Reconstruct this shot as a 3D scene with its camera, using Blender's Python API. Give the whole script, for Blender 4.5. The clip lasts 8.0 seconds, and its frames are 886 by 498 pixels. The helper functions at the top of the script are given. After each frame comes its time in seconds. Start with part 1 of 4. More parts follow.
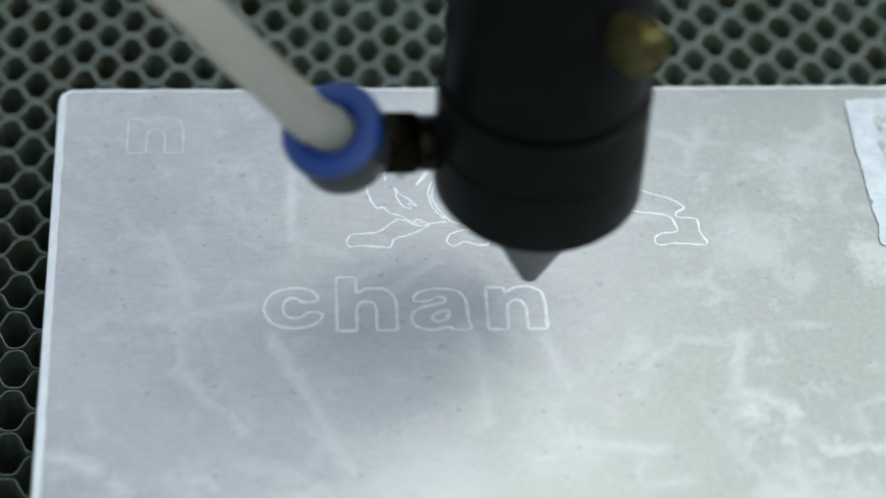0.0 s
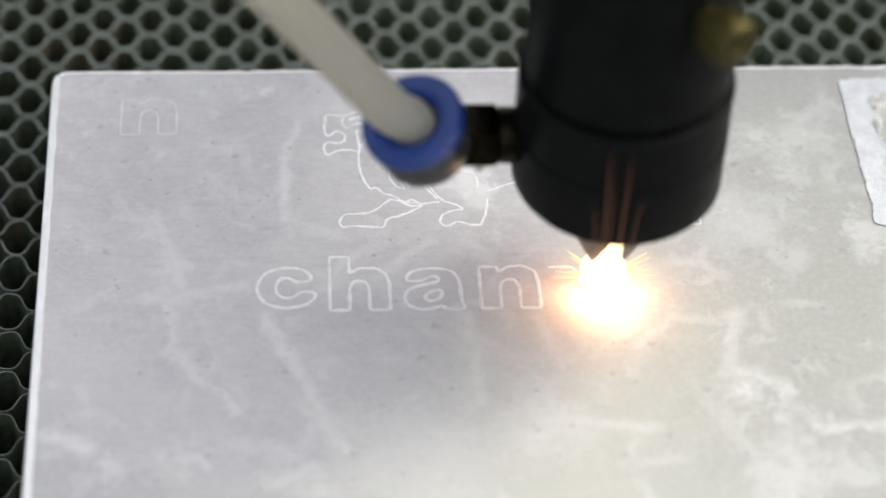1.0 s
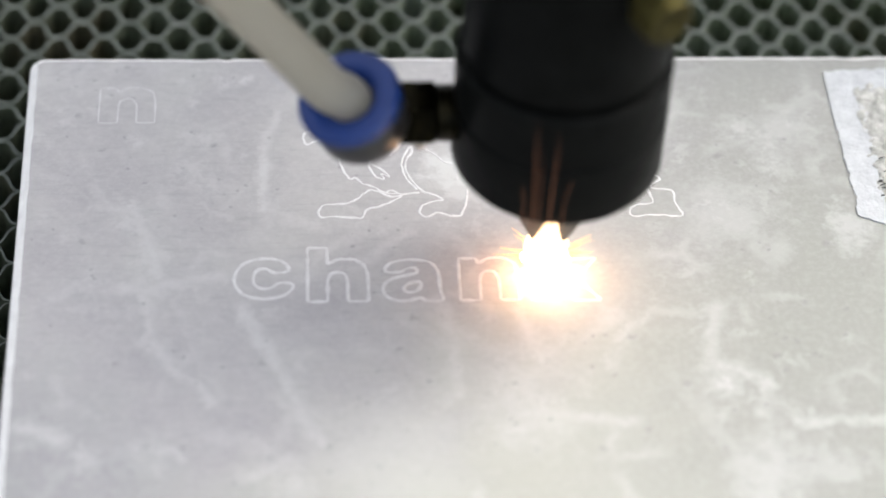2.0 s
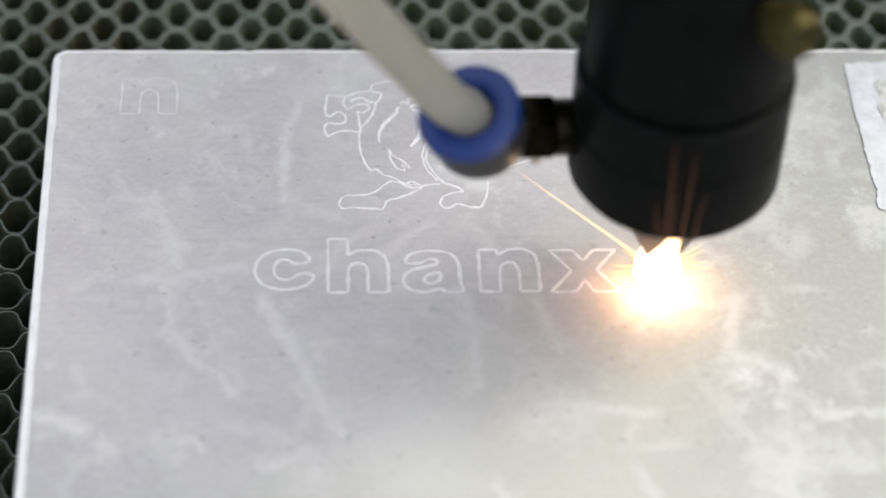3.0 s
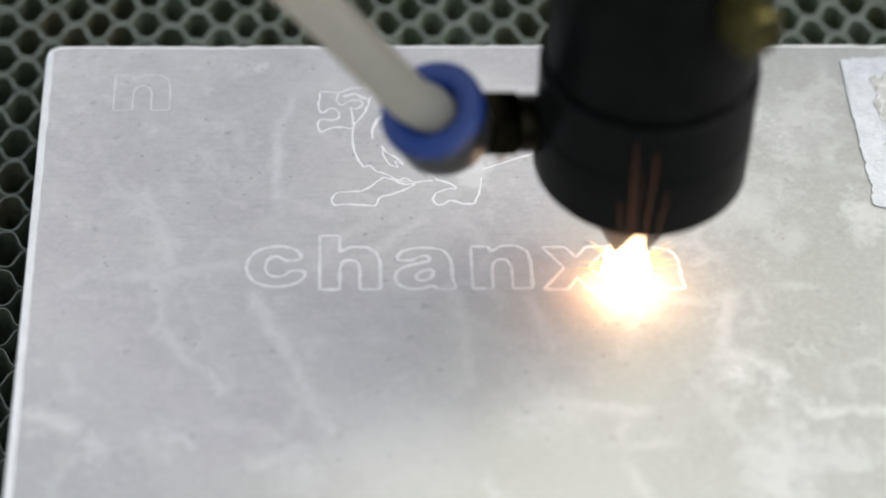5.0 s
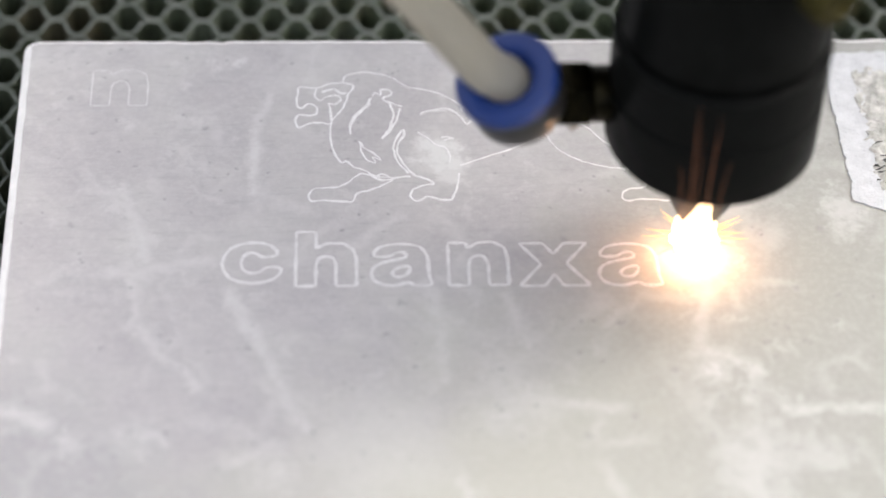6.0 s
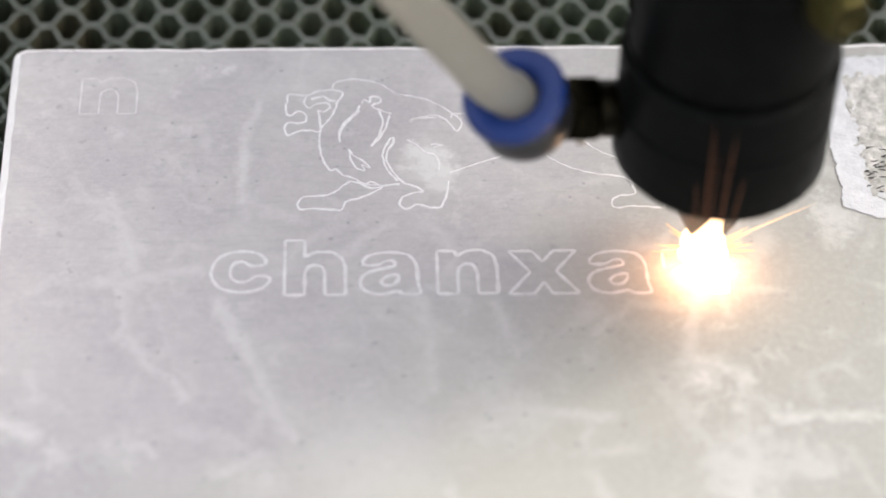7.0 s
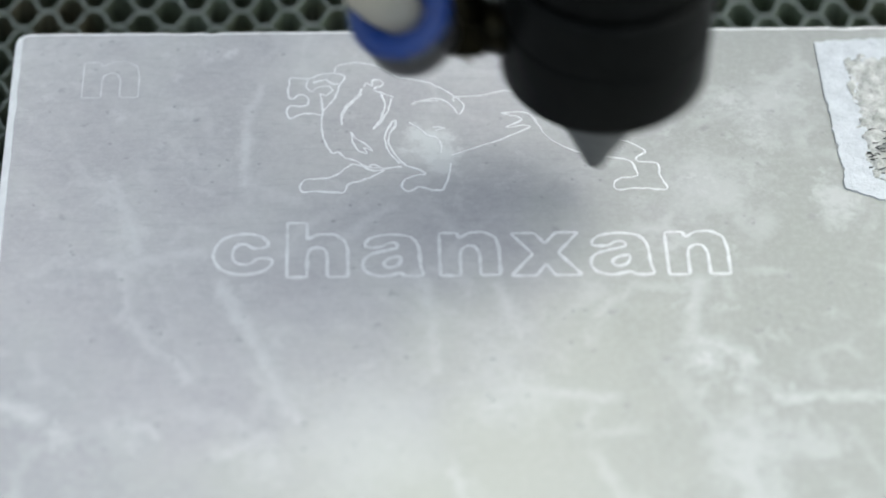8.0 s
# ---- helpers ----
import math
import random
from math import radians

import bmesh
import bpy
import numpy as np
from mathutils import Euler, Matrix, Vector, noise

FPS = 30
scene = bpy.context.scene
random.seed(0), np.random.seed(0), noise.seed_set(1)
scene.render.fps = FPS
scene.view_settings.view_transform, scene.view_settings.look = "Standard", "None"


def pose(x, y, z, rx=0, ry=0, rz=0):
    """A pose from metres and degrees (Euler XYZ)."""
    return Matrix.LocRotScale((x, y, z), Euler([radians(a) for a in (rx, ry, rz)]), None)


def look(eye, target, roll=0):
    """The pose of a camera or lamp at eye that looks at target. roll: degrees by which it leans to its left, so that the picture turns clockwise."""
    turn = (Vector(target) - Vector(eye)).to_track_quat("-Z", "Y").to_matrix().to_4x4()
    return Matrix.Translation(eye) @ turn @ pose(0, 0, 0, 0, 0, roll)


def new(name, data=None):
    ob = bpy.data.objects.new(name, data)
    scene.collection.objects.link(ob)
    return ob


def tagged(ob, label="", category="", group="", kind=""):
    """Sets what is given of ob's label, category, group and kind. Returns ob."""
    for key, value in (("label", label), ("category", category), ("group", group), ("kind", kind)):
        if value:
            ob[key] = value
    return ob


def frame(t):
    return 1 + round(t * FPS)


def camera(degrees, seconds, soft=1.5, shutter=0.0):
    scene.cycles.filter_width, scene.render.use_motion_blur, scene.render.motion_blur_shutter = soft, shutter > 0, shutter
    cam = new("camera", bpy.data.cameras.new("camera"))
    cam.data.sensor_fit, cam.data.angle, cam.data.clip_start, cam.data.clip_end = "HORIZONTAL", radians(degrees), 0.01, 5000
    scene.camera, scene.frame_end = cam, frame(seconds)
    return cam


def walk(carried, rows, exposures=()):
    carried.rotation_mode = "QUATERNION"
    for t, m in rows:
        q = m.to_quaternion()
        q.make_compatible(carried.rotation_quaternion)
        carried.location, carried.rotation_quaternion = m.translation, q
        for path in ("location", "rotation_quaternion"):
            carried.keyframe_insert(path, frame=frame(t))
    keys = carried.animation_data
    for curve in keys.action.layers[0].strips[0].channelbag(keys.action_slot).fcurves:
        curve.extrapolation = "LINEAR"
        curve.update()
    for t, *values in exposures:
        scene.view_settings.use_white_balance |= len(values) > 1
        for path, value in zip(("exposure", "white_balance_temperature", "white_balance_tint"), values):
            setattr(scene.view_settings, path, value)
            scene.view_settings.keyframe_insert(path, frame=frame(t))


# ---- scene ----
cam = camera(21, 8.0, soft=1.75, shutter=0.45)
PATH = [
    (0, (0.03338, -0.24482, 0.22534), (0.05057, -0.03867, 0.00807), 2.701),
    (0.5, (0.03450, -0.24481, 0.22407), (0.05127, -0.03861, 0.00681), 2.578),
    (1, (0.03527, -0.24645, 0.22368), (0.05146, -0.04047, 0.00617), 2.356),
    (2.3, (0.03802, -0.24422, 0.22179), (0.05430, -0.03934, 0.00325), 2.802),
    (2.5, (0.03797, -0.24513, 0.22194), (0.05233, -0.04016, 0.00335), 2.387),
    (3, (0.03844, -0.24500, 0.22268), (0.05165, -0.04079, 0.00330), 2.195),
    (3.5, (0.04069, -0.24411, 0.22161), (0.05340, -0.03990, 0.00221), 2.211),
    (4, (0.04199, -0.24305, 0.22125), (0.05341, -0.03939, 0.00126), 1.800),
    (4.5, (0.04101, -0.24399, 0.22257), (0.05209, -0.04035, 0.00255), 1.717),
    (6, (0.04595, -0.24267, 0.22209), (0.05566, -0.03998, 0.00113), 1.472),
    (6.5, (0.04787, -0.24093, 0.22247), (0.05703, -0.03887, 0.00091), 1.089),
    (7, (0.04820, -0.24084, 0.22307), (0.05707, -0.03887, 0.00142), 1.091),
    (7.5, (0.04778, -0.24092, 0.22240), (0.05634, -0.03864, 0.00102), 1.051),
    (8, (0.04816, -0.24245, 0.22178), (0.05674, -0.04061, -0.00001), 0.910),
]

ON = [(0.2, 2.2), (2.7, 5.7), (5.9, 7.83)]     # while the beam burns
OFF_LOOKS = [(0.98, 5930, -1), (0.99, 5960, -1), (0.98, 6150, 2), (0.98, 6240, 3)]     # one for each pause of the beam
ON_LOOKS = [                                    # stops, kelvin and tint inside each burn
    [(0.2, 1.15, 6680, 9), (2.2, 1.15, 6650, 9)],
    [(2.7, 1.17, 6650, 9), (3.2, 1.17, 6650, 9), (3.9, 1.07, 6560, 7), (5.7, 1.08, 6600, 8)],
    [(5.9, 1.18, 6800, 12), (6.1, 1.18, 6800, 12), (6.4, 1.08, 6600, 8), (6.7, 1.08, 6600, 8), (6.95, 1.18, 6850, 13), (7.15, 1.16, 6800, 12), (7.4, 1.04, 6680, 10), (7.83, 1.06, 6650, 9)],
]


def metering():
    """The film camera brightens and warms its picture while the spark burns."""
    rows, step = [(0.0, *OFF_LOOKS[0])], 1 / FPS
    for (a, b), looks, before, after in zip(ON, ON_LOOKS, OFF_LOOKS, OFF_LOOKS[1:]):
        rows += [(a - step, *before)] + looks + [(b + step, *after)]
    return rows + [(8.0, *OFF_LOOKS[-1])]


walk(cam, [(t, look(eye, target, roll)) for t, eye, target, roll in PATH], metering())
cam.data.dof.use_dof = True
cam.data.dof.focus_distance = 0.311
cam.data.dof.aperture_fstop = 11

# ---- world and sun: soft daylight from behind and to one side of the gantry ----
SUN_AZ, SUN_EL = radians(68), radians(57)   # azimuth from +y towards +x
world = bpy.data.worlds.new("world")
scene.world = world
world.use_nodes = True
sky = world.node_tree.nodes.new("ShaderNodeTexSky")
sky.sky_type, sky.sun_disc = "NISHITA", False
sky.sun_elevation, sky.sun_rotation = SUN_EL, SUN_AZ
sky.air_density, sky.dust_density, sky.ozone_density = 1.0, 4.0, 1.0
grey = world.node_tree.nodes.new("ShaderNodeHueSaturation")      # a hazy, nearly colourless sky
grey.inputs["Saturation"].default_value = 0.35
world.node_tree.links.new(sky.outputs[0], grey.inputs["Color"])
world.node_tree.links.new(grey.outputs[0], world.node_tree.nodes["Background"].inputs[0])
world.node_tree.nodes["Background"].inputs[1].default_value = 0.158
sun_data = bpy.data.lights.new("sun", "SUN")
sun_data.energy, sun_data.angle, sun_data.color = 0.18, radians(7), (1.0, 0.96, 0.82)
sun = new("sun", sun_data)
SUN_DIR = Vector((math.sin(SUN_AZ) * math.cos(SUN_EL), math.cos(SUN_AZ) * math.cos(SUN_EL), math.sin(SUN_EL)))
sun.matrix_world = look(SUN_DIR * 2, (0, 0, 0))

MM = 0.001

# ---- materials ----


class Graph:
    """A material's node tree with short calls."""

    def __init__(self, name):
        self.mat = bpy.data.materials.new(name)
        self.mat.use_nodes = True
        self.tree = self.mat.node_tree
        self.bsdf = self.tree.nodes["Principled BSDF"]
        self.coord = self.tree.nodes.new("ShaderNodeTexCoord").outputs["Object"]

    def put(self, socket, value):
        if isinstance(value, bpy.types.NodeSocket):
            self.tree.links.new(value, socket)
        else:
            socket.default_value = value

    def node(self, kind, ins=(), out=0, **settings):
        n = self.tree.nodes.new(kind)
        for key, value in settings.items():
            setattr(n, key, value)
        for key, value in (ins.items() if isinstance(ins, dict) else enumerate(ins)):
            self.put(n.inputs[key], value)
        return n.outputs[out]

    def math(self, op, *ins):
        return self.node("ShaderNodeMath", ins, operation=op)

    def vmath(self, op, *ins, out=0):
        return self.node("ShaderNodeVectorMath", ins, out, operation=op)

    def scaled(self, sx, sy=None, sz=None, base=None):
        return self.vmath("MULTIPLY", base or self.coord, (sx, sy or sx, sz or sx))

    def noise(self, vec, scale, detail=4.0, rough=0.55, distortion=0.0, out=0):
        return self.node("ShaderNodeTexNoise", {"Vector": vec, "Scale": scale, "Detail": detail, "Roughness": rough, "Distortion": distortion}, out)

    def ramp(self, fac, *stops):
        n = self.tree.nodes.new("ShaderNodeValToRGB")
        while len(n.color_ramp.elements) < len(stops):
            n.color_ramp.elements.new(0.5)
        for e, (pos, col) in zip(n.color_ramp.elements, stops):
            e.position = pos
            e.color = (*col, 1) if isinstance(col, tuple) else (col, col, col, 1)
        self.put(n.inputs[0], fac)
        return n.outputs[0]

    def step(self, value, a, b, lo=0.0, hi=1.0):
        return self.node("ShaderNodeMapRange", (value, a, b, lo, hi), interpolation_type="SMOOTHSTEP")

    def mix(self, fac, a, b, blend="MIX"):
        n = self.tree.nodes.new("ShaderNodeMix")
        n.data_type, n.blend_type = "RGBA", blend
        for i, v in ((0, fac), (6, a), (7, b)):
            self.put(n.inputs[i], (*v, 1) if isinstance(v, tuple) and len(v) == 3 else v)
        return n.outputs[2]

    def bump(self, height, strength, distance):
        self.put(self.bsdf.inputs["Normal"], self.node("ShaderNodeBump", {"Strength": strength, "Distance": distance, "Height": height}))

    def done(self, color, rough=0.5, metal=0.0, **more):
        self.put(self.bsdf.inputs["Base Color"], (*color, 1) if isinstance(color, tuple) else color)
        self.put(self.bsdf.inputs["Roughness"], rough)
        self.put(self.bsdf.inputs["Metallic"], metal)
        for key, value in more.items():
            self.put(self.bsdf.inputs[key.replace("_", " ")], value)
        return self.mat


VEINS = [
    (33.4, -11.0, 31.6, -18.0, 1.2, 0.6), (31.6, -18.0, 31.7, -28.5, 1.4, 0.85), (31.7, -28.5, 37.5, -31.8, 1.2, 0.5), (9.6, -28.2, 14.4, -28.8, 1.1, 0.5),
    (14.4, -28.8, 18.8, -39.7, 1.4, 0.6), (12.8, -42.5, 26.1, -41.3, 1.5, 0.55), (16.7, -43.5, 17.8, -50.9, 1.0, 0.5),
    (17.8, -50.9, 25.5, -60.9, 1.2, 0.55), (29.0, -45.6, 32.7, -53.0, 1.3, 0.75), (32.7, -53.0, 38.3, -67.2, 1.3, 0.6),
    (44.4, -38.3, 50.2, -33.1, 1.2, 0.5), (53.5, -44.3, 55.4, -51.7, 1.3, 0.6), (55.4, -51.7, 54.9, -59.8, 1.2, 0.5),
]
VEINS_FRONT = [
    (63.3, -46.3, 65.7, -54.2, 1.3, 0.5), (79.0, -48.1, 75.5, -52.2, 1.0, 0.5), (88.2, -46.9, 86.2, -59.6, 1.5, 0.5),
    (87.6, -56.0, 93.7, -59.7, 1.2, 0.6), (39.5, -0.5, 39.2, -9.4, 1.1, 0.45), (75.9, -64.6, 61.8, -63.4, 1.4, 0.5),
    (56.7, -75.0, 58.5, -80.7, 1.2, 0.5), (95.5, -65.0, 108.8, -65.3, 1.1, 0.6), (3.6, -64.3, 7.8, -66.5, 1.6, 0.7),
    (93.4, -59.7, 92.2, -64.1, 1.1, 0.5), (35.7, -69.6, 29.2, -72.0, 1.3, 0.5),
]
PATCHES = [
    (92.0, -72.5, 4.6, 0.6), (99.0, -71.5, 3.2, 0.45), (90.8, -77.5, 3.6, 0.6), (91.7, -30.4, 5.5, 0.5), (101.5, -15.0, 4.0, 0.5), (100.0, -21.5, 2.6, 0.4), (56.3, -22.5, 3.0, 1.45), (57.2, -26.0, 2.4, 1.1),
    (47.6, -69.9, 9.0, 0.45), (63.8, -64.3, 5.0, 0.45), (10.6, -69.1, 1.5, 0.6), (19.5, -68.8, 1.5, 0.6), (18.1, -36.8, 2.0, 0.6),
    (14.9, -30.9, 1.8, 0.6), (59.1, -46.3, 2.2, 0.4), (107.5, -32.8, 3.4, 0.7), (34.0, -9.5, 3.4, 0.3), (39.0, -5.0, 4.5, 0.3),
]
SPECKS = [
    (25.0, -16.8, 0.9), (25.7, -23.2, 0.7), (33.5, -25.2, 0.5), (50.5, -47.8, 0.9), (48.5, -52.9, 0.7), (45.7, -56.5, 0.7),
    (91.7, -19.9, 1.0), (70.9, -37.4, 0.9), (77.3, -51.5, 0.9), (95.3, -54.9, 0.7), (104.1, -36.2, 0.8), (13.5, -15.4, 0.6),
    (8.6, -34.2, 0.9), (91.6, -10.4, 0.7), (99.7, -6.1, 0.5), (99.5, -54.9, 0.5),
]

VEINS_SOFT = [
    (40.2, -0.4, 40.3, -7.2, 1.1, 0.21), (23.1, -28.0, 27.5, -30.9, 0.5, 0.33), (54.8, -56.8, 52.4, -67.2, 1.2, 0.24), (85.9, -56.8, 88.4, -55.6, 1.0, 0.36),
    (88.4, -55.6, 93.1, -58.8, 1.0, 0.36), (93.1, -58.8, 94.1, -62.4, 0.9, 0.33), (94.1, -62.4, 96.1, -64.8, 0.9, 0.33), (96.1, -64.8, 108.3, -65.6, 0.9, 0.30),
    (87.8, -47.6, 86.6, -55.1, 1.2, 0.30), (77.7, -49.3, 80.3, -46.8, 0.9, 0.27), (80.3, -46.8, 86.8, -48.2, 0.9, 0.27), (63.6, -48.3, 65.2, -52.8, 0.9, 0.30),
    (59.6, -53.2, 67.1, -53.4, 1.2, 0.30), (60.9, -53.6, 61.8, -65.9, 1.1, 0.21), (78.4, -50.8, 74.6, -55.7, 1.0, 0.21), (19.1, -42.5, 24.7, -41.2, 1.1, 0.33),
    (20.7, -45.4, 26.5, -60.0, 0.9, 0.21), (32.2, -29.1, 35.1, -31.4, 0.9, 0.30), (5.0, -64.5, 7.8, -66.4, 1.3, 0.30),
]
FLAKES = [
    (25.8, -4.7, 1.2, 0.7), (28.5, -4.5, 1.3, 0.8), (22.0, -8.5, 1.0, 0.6), (38.1, -7.1, 2.4, 0.4), (23.6, -15.5, 1.4, 0.45), (4.8, -12.5, 1.3, 0.4),
    (15.1, -15.9, 1.2, 0.5), (21.7, -22.0, 2.6, 0.35), (24.7, -24.4, 2.4, 0.3), (14.0, -28.3, 1.6, 0.6), (15.2, -30.3, 1.2, 0.6), (11.0, -69.2, 1.3, 0.7),
    (19.6, -68.8, 1.3, 0.6), (35.4, -73.7, 3.5, 0.4), (47.8, -71.7, 5.5, 0.45), (47.1, -61.3, 3, 0.3), (65.7, -62.3, 2.2, 0.5), (61.9, -66.0, 2.2, 0.6),
    (87.5, -59.3, 2.2, 0.7), (94.9, -14.8, 2.6, 0.5), (98.5, -17.0, 3.0, 0.5), (102.2, -13.8, 2.0, 0.5), (98.7, -21.2, 2.4, 0.45), (90.6, -29.7, 4.0, 0.5),
    (108.9, -33.5, 2.6, 0.5), (55.6, -22.5, 3.0, 0.8),
]
SPECKS_FRONT = [
    (91.6, -19.6, 0.5), (101.1, -16.6, 0.74), (80.4, -7.0, 0.64), (98.1, -7.2, 0.54), (95.0, -54.9, 0.78), (96.2, -52.2, 0.68), (99.7, -54.7, 0.57), (77.7, -66.4, 0.81),
    (72.1, -69.1, 0.71), (102.9, -71.2, 0.6), (107.7, -41.5, 0.5), (99.6, -46.1, 0.74), (104.8, -47.2, 0.64), (14.0, -54.8, 0.54), (50.4, -47.7, 0.78), (31.4, -54.8, 0.68),
    (59.3, -68.0, 0.57), (6.9, -10.9, 0.81), (10.4, -17.6, 0.71), (5.7, -15.2, 0.6), (24.8, -16.8, 0.5), (87.0, -69.0, 0.74), (97.7, -52.6, 0.64), (93.1, -44.1, 0.54),
    (83.2, -59.4, 0.78),
]


def marble_material():
    g = Graph("grey_marble")
    mm = g.scaled(1000.0, 1000.0, 1000.0)
    wob = g.vmath("SUBTRACT", g.noise(mm, 0.16, 3, 0.6, out=1), (0.5, 0.5, 0.5))
    fine = g.vmath("SUBTRACT", g.noise(mm, 0.7, 3, 0.6, out=1), (0.5, 0.5, 0.5))
    flat = g.vmath("MULTIPLY", mm, (1, 1, 0))
    p = g.vmath("ADD", g.vmath("ADD", flat, g.vmath("MULTIPLY", wob, (4, 4, 0))), g.vmath("MULTIPLY", fine, (1.8, 1.8, 0)))
    broken = g.step(g.noise(mm, 0.35, 5, 0.7), 0.34, 0.60, 0.5, 1.0)
    total = None

    def gather(total, v):
        return v if total is None else g.math("MAXIMUM", total, v)

    for ax, ay, bx, by, width, amount in VEINS + VEINS_FRONT + VEINS_SOFT:
        ba = Vector((bx - ax, by - ay, 0))
        pa = g.vmath("SUBTRACT", p, (ax, ay, 0))
        h = g.math("MULTIPLY", g.vmath("DOT_PRODUCT", pa, ba, out=1), 1 / ba.length_squared)
        h = g.node("ShaderNodeClamp", (h, 0.0, 1.0))
        near = g.node("ShaderNodeVectorMath", {0: ba, "Scale": h}, operation="SCALE")
        d = g.vmath("LENGTH", g.vmath("SUBTRACT", pa, near), out=1)
        total = gather(total, g.math("MULTIPLY", g.step(d, width * 1.3, 0.0), amount * 0.78))
    total = g.math("MULTIPLY", total, broken)
    torn = g.vmath("SUBTRACT", g.noise(mm, 0.22, 5, 0.68, out=1), (0.5, 0.5, 0.5))
    ragged = g.vmath("ADD", p, g.vmath("MULTIPLY", torn, (16, 16, 0)))
    for x, y, r, amount in PATCHES:
        d = g.vmath("DISTANCE", ragged, (x, y, 0), out=1)
        total = gather(total, g.math("MULTIPLY", g.step(d, r * 1.6, r * 0.3), amount * 0.62))
    crumbs = g.step(g.noise(mm, 0.55, 4, 0.65), 0.36, 0.62, 0.25, 1.0)
    for x, y, r, amount in FLAKES:
        d = g.vmath("DISTANCE", p, (x, y, 0), out=1)
        total = gather(total, g.math("MULTIPLY", g.math("MULTIPLY", g.step(d, r * 1.6, r * 0.2), crumbs), amount * 0.8))
    # thin web of pale veins and cloudy ground
    web = g.node("ShaderNodeTexVoronoi", {"Vector": p, "Scale": 0.085}, feature="DISTANCE_TO_EDGE")
    web = g.math("MULTIPLY", g.step(web, 0.11, 0.0), g.step(g.noise(mm, 0.10, 3), 0.42, 0.66, 0.0, 0.26))
    flakes = g.math("MULTIPLY", g.step(g.noise(p, 0.26, 4, 0.66), 0.52, 0.68), g.step(g.noise(mm, 0.06, 2), 0.42, 0.60, 0.0, 0.26))
    web = g.math("MAXIMUM", web, flakes)
    strata = g.noise(g.scaled(160.0, 1300.0, 1000.0), 1.0, 4, 0.65)
    total = g.math("MAXIMUM", total, web)
    cloud = g.noise(p, 0.07, 5, 0.62)
    mist = g.noise(mm, 0.55, 5, 0.7)
    ground = g.ramp(cloud, (0.30, (0.335, 0.322, 0.338)), (0.5, (0.39, 0.378, 0.388)), (0.72, (0.437, 0.433, 0.43)))
    ground = g.mix(g.step(mist, 0.3, 0.75, 0.0, 0.35), ground, (0.47, 0.47, 0.465))
    ground = g.mix(g.step(strata, 0.52, 0.70, 0.0, 0.34), ground, (0.29, 0.285, 0.295))
    # yellow-green of the sunlit corner, put into the stone's colour
    lit_corner = g.math("ADD", g.vmath("DOT_PRODUCT", flat, (0.6, -0.8, 0), out=1), g.math("MULTIPLY", cloud, 30.0))
    ground = g.mix(g.step(lit_corner, 78.0, 112.0, 0.0, 0.7), ground, (0.39, 0.398, 0.335))
    # shade put into the stone's colour on the right and near left, torn border
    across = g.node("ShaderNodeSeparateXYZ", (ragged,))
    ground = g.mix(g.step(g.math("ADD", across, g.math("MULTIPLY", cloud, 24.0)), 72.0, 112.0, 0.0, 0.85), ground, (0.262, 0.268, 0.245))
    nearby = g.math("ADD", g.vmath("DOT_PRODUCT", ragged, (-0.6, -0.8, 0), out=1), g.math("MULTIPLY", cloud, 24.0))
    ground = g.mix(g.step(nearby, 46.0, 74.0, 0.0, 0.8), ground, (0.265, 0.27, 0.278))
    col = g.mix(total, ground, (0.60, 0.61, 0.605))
    dark = None
    q = g.vmath("ADD", flat, g.vmath("MULTIPLY", fine, (2.6, 1.6, 0)))
    for x, y, r in SPECKS + SPECKS_FRONT:
        dark = gather(dark, g.step(g.vmath("DISTANCE", q, (x, y, 0), out=1), r * 0.9, r * 0.1, 0.0, 0.40))
    pits = g.node("ShaderNodeTexVoronoi", {"Vector": g.vmath("ADD", flat, g.vmath("MULTIPLY", fine, (1.0, 0.6, 0))), "Scale": 0.5, "Randomness": 1.0})
    pits = g.math("MULTIPLY", g.step(pits, 0.20, 0.05), g.step(g.noise(mm, 0.12, 2), 0.46, 0.60, 0.0, 0.5))
    dark = g.math("MAXIMUM", dark, pits)
    col = g.mix(dark, col, (0.17, 0.165, 0.17))
    grain = g.noise(mm, 1.1, 5, 0.7)
    col = g.mix(g.step(grain, 0.40, 0.66, 0.0, 0.12), g.mix(0.06, col, (0.2, 0.2, 0.2)), (0.56, 0.56, 0.56))
    g.bump(g.noise(mm, 3.0, 4, 0.7), 0.12, 0.0002)
    return g.done(col, g.step(mist, 0.3, 0.7, 0.44, 0.58))


def edge_material():
    g = Graph("ground_stone_edge")
    mm = g.scaled(1000.0)
    n = g.noise(mm, 0.5, 5, 0.65)
    g.bump(g.noise(mm, 2.5, 4, 0.7), 0.3, 0.0003)
    return g.done(g.ramp(n, (0.3, (0.74, 0.735, 0.735)), (0.7, (0.86, 0.855, 0.85))), 0.6)


def frost_material(name, low, high):
    g = Graph(name)
    mm = g.scaled(1000.0)
    n = g.noise(mm, 0.9, 5, 0.7)
    g.bump(g.noise(mm, 6.0, 3, 0.7), 0.5, 0.0001)
    return g.done(g.ramp(n, (0.3, (low, low * 1.005, low * 1.01)), (0.68, (high, high * 1.005, high * 1.01))), 0.8)


